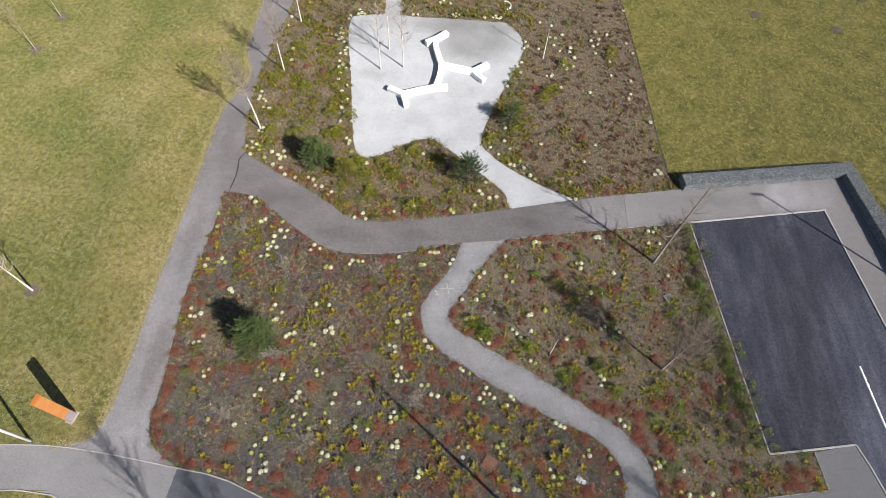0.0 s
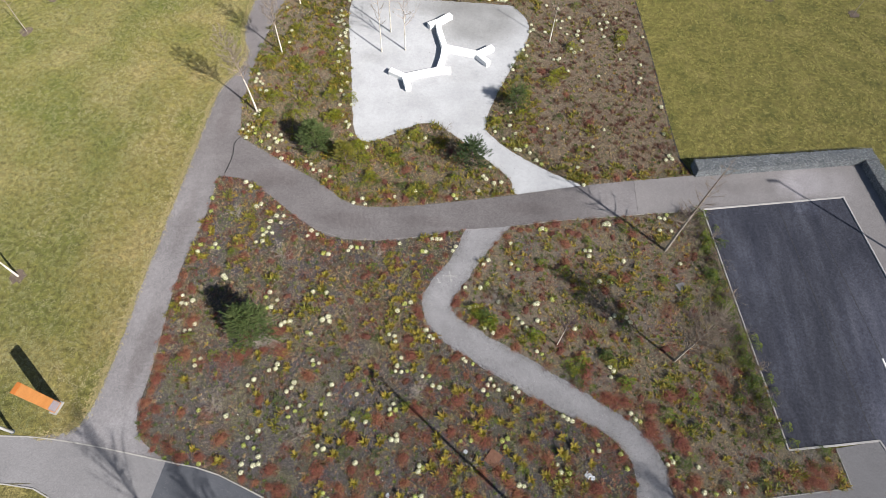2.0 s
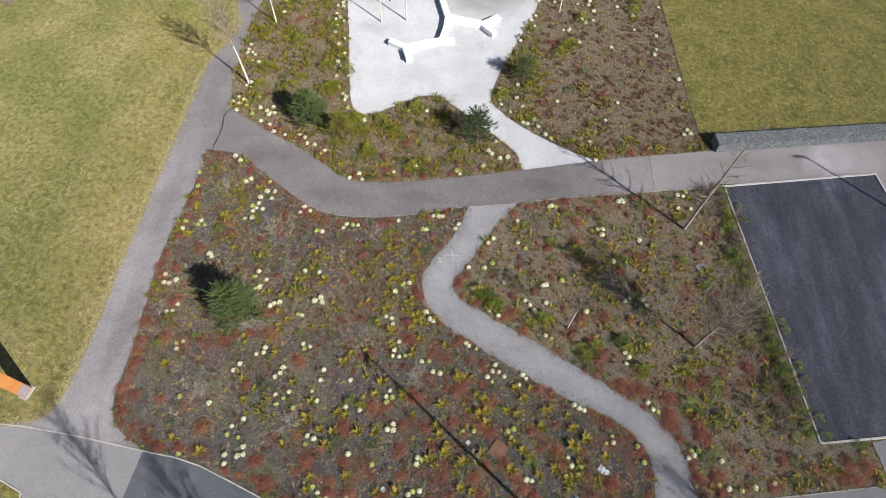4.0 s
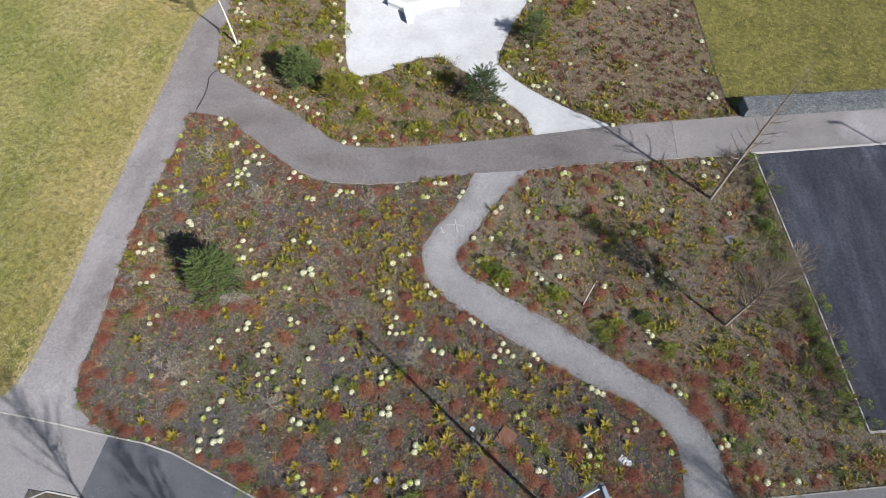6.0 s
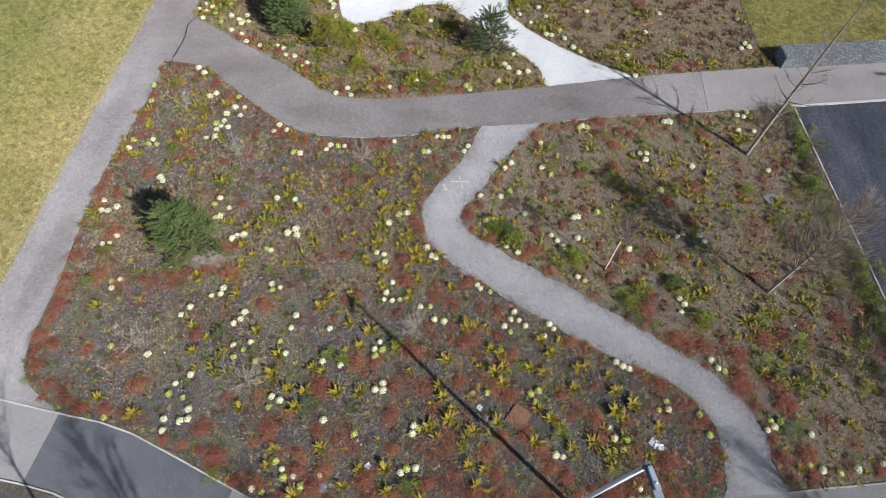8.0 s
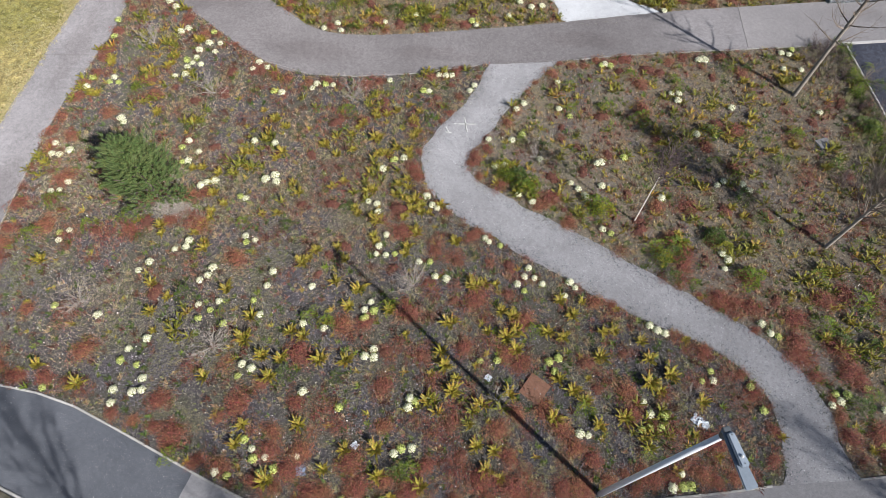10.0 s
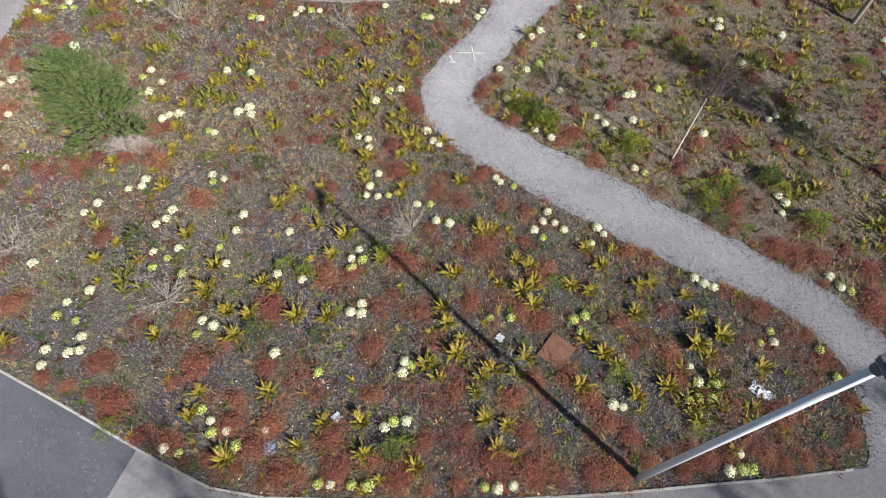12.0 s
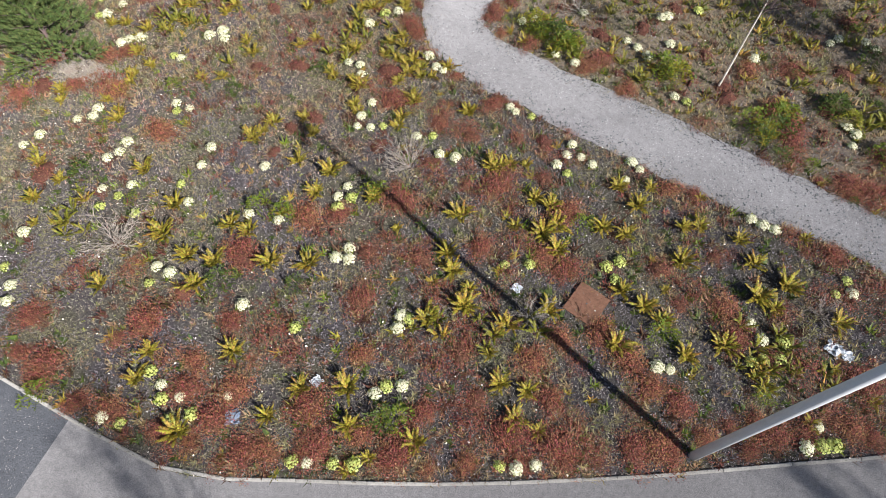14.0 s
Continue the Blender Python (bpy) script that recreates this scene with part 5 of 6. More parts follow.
def pine(x, y, height, radius, seed, label, name="pine_bush", tufts=620, mat=None):
    r = random.Random(seed)
    holder = new(name)
    holder.matrix_basis = pose(x, y, 0)
    tagged(holder, label, "conifer", "conifers")
    lean = Vector((r.uniform(-.1, .1), r.uniform(-.1, .1), 0))
    trunk = [lean * (t / 4) ** 2 + Vector((0, 0, height * 0.8 * t / 4)) for t in range(5)]
    v, f = tube(trunk, [0.045, 0.038, 0.03, 0.02, 0.008], 7)
    part("trunk", raw_mesh("trunk", v, f, M_TWIGD, smooth=True), holder)
    tips = []
    limbs = 40
    for k in range(limbs):
        t = 0.05 + 0.92 * k / limbs
        a = k * 2.4 + r.uniform(-.3, .3)
        reach = radius * (1.02 - 0.80 * t ** 1.4) * r.uniform(0.8, 1.12)
        p = Vector((0, 0, height * 0.9 * t)) + lean * t * t
        limb = [p]
        d = Vector((math.cos(a), math.sin(a), 0.2 + 0.5 * t))
        for s in range(4):
            limb.append(limb[-1] + d.normalized() * reach / 4)
            d.z += 0.14
            d.x += r.uniform(-.15, .15)
            d.y += r.uniform(-.15, .15)
        v, f = tube(limb, [0.014, 0.011, 0.008, 0.006, 0.004], 4)
        part("limb", raw_mesh("limb", v, f, M_TWIGD), holder)
        for s in range(max(4, tufts // limbs)):
            u = 0.6 + 3.4 * (r.random() ** 0.75)
            i = min(3, int(u))
            q = limb[i].lerp(limb[i + 1], u - i)
            g = Vector((r.uniform(-1, 1), r.uniform(-1, 1), r.uniform(-0.3, 0.7))) * 0.2 * radius
            tips.append((q + g, (Vector((math.cos(a), math.sin(a), 0.9)) + g * 2.5).normalized()))
    vs, fs = [], []
    for q, d in tips:
        e = d.orthogonal().normalized()
        g = d.cross(e)
        L = r.uniform(0.10, 0.18)
        for k in range(22):
            a, u = 2.4 * k + r.random(), k / 22
            w = (d * 0.75 + (e * math.cos(a) + g * math.sin(a)) * (0.95 - 0.4 * u)).normalized()
            s = w.orthogonal().normalized() * 0.0058
            o = len(vs)
            b = q + d * L * (u - 0.3)
            n = L * r.uniform(0.42, 0.62)
            vs += [tuple(b - s), tuple(b + s), tuple(b + w * n)]
            fs.append((o, o + 1, o + 2))
    tagged(part("needles", raw_mesh("needles", vs, fs, mat or M_PINE), holder), "dark green needle tufts", "", "", "stuff")
    return holder


pine(-8.40, 7.54, 2.25, 1.10, 41, "broad dark green young pine in the mulch", tufts=1900)
pine(-7.52, 17.36, 2.0, 0.95, 42, "dense dark green young pine in the bed", tufts=1700)
pine(0.20, 16.95, 1.9, 1.0, 43, "open dark green young pine beside the white path", tufts=620, mat=M_PINED)
pine(-5.95, 16.6, 1.5, 0.75, 44, "thin yellowish green young pine in the bed", tufts=420, mat=M_OLIVE)
pine(2.35, 20.9, 1.6, 0.8, 45, "thin green young pine beside the white square", tufts=420)

# ---- low plants ----


def blade_leaf(L, w, bend, width_at=(0.35, 1.0, 0.75, 0.05)):
    """A narrow arching leaf: a strip of three quads as six triangles."""
    vs, fs = [], []
    for i, k in enumerate(width_at):
        t = i / 3
        x, z = L * (t - 0.18 * bend * t * t), L * (bend * (t - 0.75 * t * t) + 0.25 * t)
        vs += [(x, -w * k, z), (x, w * k, z)]
    for i in range(3):
        o = 2 * i
        fs += [(o, o + 2, o + 3), (o, o + 3, o + 1)]
    return np.array(vs), np.array(fs)


def turned(v, yaw, lift=0.0, at=(0, 0, 0)):
    c, s, cl, sl = math.cos(yaw), math.sin(yaw), math.cos(lift), math.sin(lift)
    x, y, z = v[:, 0] * cl - v[:, 2] * sl, v[:, 1], v[:, 0] * sl + v[:, 2] * cl
    return np.stack([x * c - y * s + at[0], x * s + y * c + at[1], z + at[2]], -1)


def frond_arrays(seed, n=30, leaflets=9):
    """A tuft of arching fronds, each a row of paired leaflets along its rib."""
    r = random.Random(seed)
    out = []
    for k in range(n):
        L, bend, wide = r.uniform(0.11, 0.225), r.uniform(0.4, 1.0), r.uniform(0.014, 0.022)
        vs, fs = [], []
        for i in range(leaflets):
            t = 0.18 + 0.82 * i / leaflets
            w = wide * math.sin(math.pi * min(1.0, 0.22 + 0.78 * t)) ** 0.8 + 0.004
            step = L * 0.82 / leaflets
            for side in (1, -1):
                o = len(vs)
                for x, y in ((L * t - step * 0.5, 0.0), (L * t + step * 1.1, 0.0), (L * t + step * 1.35, side * w)):
                    u = x / L
                    vs.append((L * (u - 0.18 * bend * u * u), y, L * (bend * (u - 0.75 * u * u) + 0.25 * u) - abs(y) * 0.25))
                fs.append((o, o + 1, o + 2) if side > 0 else (o + 1, o, o + 2))
        out.append((turned(np.array(vs), k * 2.4 + r.uniform(-.4, .4), r.uniform(-0.05, 0.6), (r.uniform(-.03, .03), r.uniform(-.03, .03), 0)), np.array(fs)))
    return joined(out)


def leaf_shrub_mesh(seed, mat, n=240, radius=0.30, height=0.30, size=0.040):
    r = random.Random(seed)
    out = []
    for k in range(n):
        a, q = r.uniform(0, 6.283), math.sqrt(r.random())
        rad = radius * (0.75 + 0.35 * math.sin(3 * a + seed) * 0.6 + 0.2 * math.sin(5 * a + 2 * seed)) * q
        z = height * (1 - q ** 2.2) * r.uniform(0.45, 1.0) + 0.02
        L, w, b = r.uniform(0.7, 1.3) * size, size * r.uniform(0.24, 0.34), r.uniform(-0.1, 0.3) * size
        v, f = np.array([(0, 0, 0), (L * 0.55, -w, b), (L, 0, b * 0.6), (L * 0.5, w, b)]), np.array([(0, 1, 2), (0, 2, 3)])
        out.append((turned(v, a + r.uniform(-1.2, 1.2), r.uniform(-0.3, 0.9), (rad * math.cos(a), rad * math.sin(a), z)), f))
    return raw_mesh("leafy_shrub", *joined(out), mat)


def cushion_arrays(seed, n=1250, radius=0.42, thin=False):
    """A low mound with a ragged outline, covered with tiny upright leaves."""
    r = random.Random(seed)
    edge = lambda a: radius * (0.78 + 0.22 * math.sin(2 * a + seed) + 0.13 * math.sin(5 * a + seed * 2) + 0.07 * math.sin(9 * a + seed))
    rise = lambda q: 0.014 + 0.115 * max(0.0, 1 - q ** 2.0)
    vs, fs, idx = [(0, 0, rise(0) - 0.02)], [], []
    for ring in (1, 2, 3):
        q = (0.04 if thin else 0.19) * ring
        for k in range(20):
            a = 6.28318 * k / 20
            w = q * r.uniform(0.85, 1.15)
            vs.append((edge(a) * w * math.cos(a), edge(a) * w * math.sin(a), 0.0 if ring == 3 else rise(q) - 0.04 + r.uniform(-.012, .012)))
    for k in range(20):
        k2 = (k + 1) % 20
        fs.append((0, 1 + k, 1 + k2))
        for ring in (0, 1):
            o = 1 + 20 * ring
            fs += [(o + k, o + 20 + k, o + 20 + k2), (o + k, o + 20 + k2, o + k2)]
    idx = [1] * len(fs)
    for k in range(n):
        a, q = r.uniform(0, 6.283), r.random() ** (0.5 if thin else 0.6)
        if r.random() < max(0.0, q - 0.6) * 1.3:
            continue
        x, y = edge(a) * q * math.cos(a) + r.gauss(0, 0.03), edge(a) * q * math.sin(a) + r.gauss(0, 0.03)
        z = rise(q) * r.uniform(0.55, 1.1)
        L, w, b = r.uniform(0.014, 0.030), r.uniform(0.0036, 0.0075), r.uniform(0, 6.283)
        up = r.uniform(0.2, 1.3)
        o = len(vs)
        c, s = math.cos(b), math.sin(b)
        vs += [(x - s * w, y + c * w, z), (x + s * w, y - c * w, z), (x + c * L, y + s * L, z + L * up)]
        fs.append((o, o + 1, o + 2))
        idx.append(0)
    return np.array(vs), np.array(fs), idx


def blossom_mesh(seed, mat, n=38, radius=0.105):
    """A dome of small open five-petalled flowers."""
    r = random.Random(seed)
    vs, fs = [], []
    for k in range(n):
        t, a = (k + 0.5) / n, k * 2.399963
        q = math.sqrt(t)
        nrm = Vector((q * 0.95 * math.cos(a), q * 0.95 * math.sin(a), math.sqrt(max(0.02, 1 - 0.85 * t)))).normalized()
        c = Vector((q * radius * math.cos(a), q * radius * math.sin(a), 0.075 + 0.055 * (1 - t))) + Vector((r.uniform(-1, 1), r.uniform(-1, 1), r.uniform(-1, 1))) * 0.008
        e = nrm.orthogonal().normalized()
        g = nrm.cross(e)
        s = r.uniform(0.016, 0.0245)
        o = len(vs)
        vs.append(tuple(c - nrm * 0.006))
        for j in range(5):
            b = 6.283 * j / 5 + r.random() * 0.4
            vs.append(tuple(c + (e * math.cos(b - 0.45) + g * math.sin(b - 0.45)) * s))
            vs.append(tuple(c + (e * math.cos(b + 0.45) + g * math.sin(b + 0.45)) * s))
            fs.append((o, o + 1 + 2 * j, o + 2 + 2 * j))
    return raw_mesh("blossoms", vs, fs, mat)


def rosette_mesh(seed):
    r = random.Random(seed)
    out = []
    for k in range(13):
        v, f = blade_leaf(r.uniform(0.09, 0.15), r.uniform(0.018, 0.028), r.uniform(0.2, 0.6), (0.4, 0.9, 1.0, 0.2))
        out.append((turned(v, k * 2.4 + r.uniform(-.3, .3), r.uniform(0.0, 0.5)), f))
    return raw_mesh("flower_clump", *joined(out), M_LEAF)


def plant(name, me, x, y, scale, label, category, group, tilt=6):
    ob = new(name, me)
    ob.matrix_basis = pose(x, y, 0.012, random.uniform(-tilt, tilt), random.uniform(-tilt, tilt), random.uniform(0, 360)) @ Matrix.Diagonal((scale, scale, scale, 1))
    return tagged(ob, label, category, group)


BEDS, holes = [BED_MAIN, BED_E, BED_N], [GRAVEL, PLAZA_CUT]


def in_beds(points):
    xy = np.array(points)
    ok = np.zeros(len(xy), bool)
    for poly in BEDS:
        ok |= inside(poly, xy)
    for h in holes:
        ok &= ~inside(h, xy)
    return [tuple(q) for q in xy[ok]]


random.seed(5)
rosettes = [rosette_mesh(k) for k in range(4)]
creams = [blossom_mesh(50 + k, M_CREAM) for k in range(4)]
limes = [blossom_mesh(60 + k, M_LIME, 30) for k in range(4)]
far_spots = [q for q in in_beds(FLOWERS) if q[1] > 24.2]
for k, (x, y) in enumerate(q for q in in_beds(FLOWERS) if q[1] <= 24.2):
    lime = random.random() < (0.45 if y < 5 else 0.12)
    ob = plant("flower_clump", rosettes[k % 4], x, y, random.uniform(0.75, 1.05) if y < 8 else random.uniform(0.85, 1.2),
               "clump of lime yellow flowers over green leaves" if lime else "clump of cream white flowers over green leaves", "flowers", "flower clumps")
    part("blossoms", random.choice(limes if lime else creams), ob)

def room(x, y, r):
    """Whether a plant of that radius stays within the bed."""
    ring = [(x + r * math.cos(a), y + r * math.sin(a)) for a in (0, 0.8, 1.6, 2.4, 3.1, 3.9, 4.7, 5.5)]
    return len(in_beds(ring)) == 8


def clear_of(xy, taken, gap):
    t = np.array(taken)
    return [tuple(q) for q in xy if ((t - q) ** 2).sum(1).min() > gap * gap]


def joined_plants(name, shapes, spots, scales, mats, label, category):
    """Plants too many and too far to count, in one mesh."""
    pieces, idx = [], []
    for k, ((x, y), s) in enumerate(zip(spots, scales)):
        v, f, i = shapes[k % len(shapes)]
        pieces.append((turned(v * s, k * 2.4) + np.array((x, y, 0.012)), f))
        idx += list(i)
    if pieces:
        v, f = joined(pieces)
        tagged(new(name, raw_mesh(name, v, f, mats, idx)), label, category, "", "stuff")


def as_arrays(me, slot):
    """The corners and triangles of a mesh, for joining."""
    v = np.array([tuple(q.co) for q in me.vertices])
    f = np.array([(p.vertices[0], p.vertices[i], p.vertices[i + 1]) for p in me.polygons for i in range(1, len(p.vertices) - 1)])
    return v, f, [slot] * len(f)


far_scales = [random.uniform(0.85, 1.2) for q in far_spots]
rosette_mat = rosettes[0].materials[0]
joined_plants("far_flowers", [as_arrays(creams[k], 0) for k in range(4)], far_spots, far_scales, [M_CREAM], "cream white flower clumps scattered round the far side of the square", "flowers")
joined_plants("far_flower_leaves", [as_arrays(rosettes[k], 0) for k in range(4)], far_spots, far_scales, [rosette_mat], "green leaf rosettes under the far cream flowers", "flowers")
fill = np.random.default_rng(21)


def extra(dens, taken, gap, thin=None):
    out = []
    for poly, d in zip(BEDS, dens):
        out += [q for q in clear_of(sprinkle(poly, d, fill, holes), taken, gap) if q[1] < 33]
    if thin is not None:
        out = [q for q in out if thin(*q)]
    return sorted(out, key=lambda q: q[1] + 0.3 * abs(q[0]))


open_east = lambda x, y: not (x > 3.3 and y > 17.3 and fill.random() < 0.93)
fronds = []
for k in range(6):
    v, f = frond_arrays(k)
    fronds.append((v, f, [0] * len(f)))
frond_me = [raw_mesh("frond_plant", v, f, M_FERN) for v, f, i in fronds]
spiky = [q for q in in_beds(SPIKY) if math.hypot(q[0] - 1.49, q[1] - 3.24) > 0.42]
# farther up the bed the tufts stand in twos and threes
spiky += in_beds([(x + fill.normal(0, 0.2), y + fill.normal(0, 0.2)) for x, y in spiky if 5.5 < y < 14 for k in range(1)])
more = extra((0.45, 0.9, 0.9), spiky, 0.35, open_east)
more = [q for q in more if q[1] > 7 or q[0] > -1.5 or fill.random() < 0.3]
for k, (x, y) in enumerate(spiky + [q for q in more[:50] if math.hypot(q[0] - 1.49, q[1] - 3.29) > 0.5]):
    plant("frond_plant", frond_me[k % 6], x, y, (random.uniform(1.05, 1.6) if y < 5.5 else random.uniform(0.85, 1.25)) if k < len(spiky) else random.uniform(0.5, 0.95),
          "tuft of arching yellow-green fronds", "perennial", "frond tufts", 10)
# drifts of fronds round the square
drift = []
for x, y in extra((0.42, 0.35, 1.3), spiky, 0.3, open_east):
    if y < 8 and x < 8 and fill.random() > (0.35 if x > -1.5 else 0.1):
        continue
    for k in range(int(fill.integers(4, 12))):
        drift.append((x + fill.normal(0, 0.24), y + fill.normal(0, 0.24)))
drift = [q for q in in_beds(drift) + more[50:] if math.hypot(q[0] - 1.49, q[1] - 3.29) > 0.5]
random.shuffle(drift)
light = []
for k in range(4):
    v, f = frond_arrays(30 + k, 10, 5)
    light.append((v * 1.08, f, [0] * len(f)))
third = len(drift) // 3
joined_plants("frond_drifts", light, drift[:third], [random.uniform(0.7, 1.25) for q in drift], [M_FERN], "drifts of yellow-green fronds round the square", "perennials")
joined_plants("frond_drifts", light, drift[third:], [random.uniform(0.8, 1.35) for q in drift], [M_OLIVE], "drifts of olive green fronds round the square", "perennials")

shrubs = [leaf_shrub_mesh(k, M_LEAF) for k in range(4)] + [leaf_shrub_mesh(9 + k, M_DARKLEAF) for k in range(3)]
leafy_spots = in_beds(LEAFY)
more = extra((0.12, 0.55, 0.5), leafy_spots, 0.5, open_east)
CLUMPS = [(-3.48, 16.89), (-4.63, 15.53), (-0.64, 15.9), (-2.61, 15.11), (-6.8, 19.49), (2.76, 21.7), (2.61, 20.41), (1.33, 19.67), (-5.98, 17.21), (-2.69, 18.48), (-5.44, 17.64), (-6.01, 16.1),
          (-10.02, 25.8), (-9.05, 22.53), (-11.0, 23.11), (-7.94, 25.58), (-7.46, 23.72), (-10.42, 20.54), (-10.17, 18.46), (-7.39, 20.81), (-6.81, 19.33), (-8.83, 19.26), (-6.3, 20.7),
          (-10.08, 20.42), (-8.47, 19.96), (-7.96, 18.73), (-10.31, 19.3), (-7.16, 19.29), (-5.4, 17.36), (-3.94, 17.3), (-4.63, 15.74), (-4.33, 17.7), (-5.03, 16.67), (8.46, 27.1), (8.3, 26.5), (4.5, 23.3), (4.2, 22.8), (4.8, 23.6), (5.5, 25.6)]
clump_me = [leaf_shrub_mesh(20 + k, M_YLEAF, 420, 0.30, 0.26, 0.036) for k in range(4)]
for k, (x, y) in enumerate(CLUMPS):
    plant("leafy_shrub", clump_me[k % 4], x, y, random.uniform(1.25, 1.85), "low shrub with yellow-green leaves", "shrub", "low shrubs")

for k, (x, y) in enumerate(leafy_spots + in_beds(more)[:200]):
    listed = k < len(leafy_spots)
    j = (k % 7) if listed else int(fill.integers(7))
    plant("leafy_shrub", shrubs[j], x, y, random.uniform(0.8, 1.35) if listed else random.uniform(0.4, 0.95),
          "low shrub with small green leaves" if j < 4 else "low shrub with small dark green leaves", "shrub", "low shrubs")

# round shrubs of the east bed
EAST_GREEN = [(4.65, 6.89), (5.0, 7.26), (6.02, 7.57), (6.22, 7.24), (6.7, 6.48), (0.96, 8.99), (0.6, 9.21), (1.2, 8.63), (8.55, 5.02), (10.93, 4.89), (8.82, 11.19), (9.27, 4.97), (3.25, 8.06), (3.02, 8.29), (8.65, 3.52)]
EAST_DARK = [(11.4, 9.7), (11.02, 11.51), (12.5, 5.43), (10.82, 11.76), (11.45, 8.71), (11.72, 7.78), (11.97, 6.89), (12.22, 6.03), (12.3, 4.79), (11.44, 5.34), (11.18, 6.17)]
round_me = [leaf_shrub_mesh(40 + k, m, 460, 0.30, 0.30, 0.038) for k, m in enumerate((M_YLEAF, M_LEAF, M_DARKLEAF, M_DARKLEAF))]
for k, (x, y) in enumerate(in_beds(EAST_GREEN + EAST_DARK)):
    plant("leafy_shrub", round_me[k % 3 if k < len(EAST_GREEN) else 3], x, y, fill.uniform(0.85, 1.35), "dense round shrub with small green leaves", "shrub", "low shrubs")

# rank growth along the kerb of the court
for k in range(80):
    t = fill.random()
    x, y = 11.22 + 1.42 * t + (fill.choice((-1, 1), p=(0.86, 0.14))) * (0.24 + abs(fill.normal(0.0, 0.2))), 15.0 - 10.5 * t
    if x > 11.22 + 1.42 * t + 0.4:
        continue
    plant("leafy_shrub", shrubs[(4, 0, 1, 2)[k % 4]], x, y, fill.uniform(0.5, 1.15), "straggling green weeds over the kerb", "shrub", "low shrubs")

cushions = [cushion_arrays(k, 1150 if k in (2, 5) else 2000, 0.42, k in (2, 5)) for k in range(7)]
mound_me = [raw_mesh("russet_cushion", v[:61], f[:100], M_MOUND) for v, f, i in cushions]
foliage_me = [raw_mesh("foliage", v[61:], f[100:] - 61, M_RUSSET_O if k in (1, 4) else M_RUSSET) for k, (v, f, i) in enumerate(cushions)]
far_foliage = [raw_mesh("foliage", v[61:], f[100:] - 61, M_RUSSET_O if k in (1, 4) else M_RUSSET) for k, (v, f, i) in enumerate(cushion_arrays(k, 700 if k in (2, 5) else 1150, 0.42, k in (2, 5)) for k in range(7))]
russet = in_beds(RUSSET + [(3.31, 5.46), (6.63, 5.71), (6.2, 5.75), (7.46, 4.63), (5.26, 4.46), (9.66, 6.05), (11.55, 5.87), (8.88, 9.88), (7.14, 11.19), (10.33, 6.21), (8.73, 4.12), (12.81, 3.5), (14.08, 3.6), (5.22, 7.16),
                           (4.29, 6.08), (3.64, 5.7), (7.75, 4.44), (-0.34, 7.54), (0.02, 7.22), (2.57, 6.06), (13.5, 3.7), (9.0, 2.9), (10.2, 3.3), (11.2, 3.6)])
more = extra((2.2, 1.9, 0.9), russet, 0.34, open_east)
more = [q for q in more if q[1] > 5.5 or fill.random() < 0.12]
fill.shuffle(more)
more = [tuple(q) for q in more]
# cushions that creep along the edges of the beds
creep = []
for line, lo, hi, keep in ((gl, 0.05, 0.3, 0.8), (gr, 0.05, 0.3, 0.7), (kerb_line, 0.16, 0.4, 0.42), (bs, 0.12, 0.4, 0.55), (spline(LEFT_E_LOW), 0.12, 0.4, 0.15), (bn, 0.15, 0.45, 0.3)):
    for (ax, ay), (bx, by) in zip(line[:-1], line[1:]):
        if not (-12.5 < ax < 15 and ay < 17 and bx < 15):
            continue
        L = math.hypot(bx - ax, by - ay)
        for k in range(max(1, int(L / 0.42))):
            u, d = fill.random(), fill.uniform(lo, hi)
            x, y = ax + (bx - ax) * u, ay + (by - ay) * u
            if noise.noise(Vector((x * 0.55, y * 0.55, 4.2))) * 0.9 + fill.random() > 1.35 - keep:
                continue
            for side in (1, -1):
                q = (x - (by - ay) / L * d * side, y + (bx - ax) / L * d * side)
                if in_beds([q]) and not any((q[0] - c[0]) ** 2 + (q[1] - c[1]) ** 2 < 0.12 for c in creep):
                    creep.append(q)
for k, (x, y) in enumerate(russet + creep + more[:max(0, 290 - len(russet) - len(creep))]):
    size = random.uniform(0.75, 1.2) if k < len(russet) else random.uniform(0.6, 0.95) if k < len(russet) + len(creep) else random.uniform(0.5, 1.0)
    while size > 0.5 and not room(x, y, (0.34 if y < 2.5 else 0.2) * size):
        size *= 0.85
    j = int(fill.integers(7))
    ob = plant("russet_cushion", mound_me[j], x, y, size, "low cushion of orange-brown foliage" if j in (1, 4) else "low cushion of russet red foliage", "groundcover", "russet cushions", 3)
    tagged(part("foliage", (foliage_me if y < 9.5 else far_foliage)[j], ob), "", "", "", "stuff")
joined_plants("russet_carpet", [cushion_arrays(2, 400, 0.42, True), cushion_arrays(5, 400, 0.42, True), cushion_arrays(8, 420)], [q for q in more[150:] if room(*q, 0.28)], [random.uniform(0.5, 1.1) for q in more], [M_RUSSET, M_MOUND], "patches of russet groundcover in the beds", "groundcover")

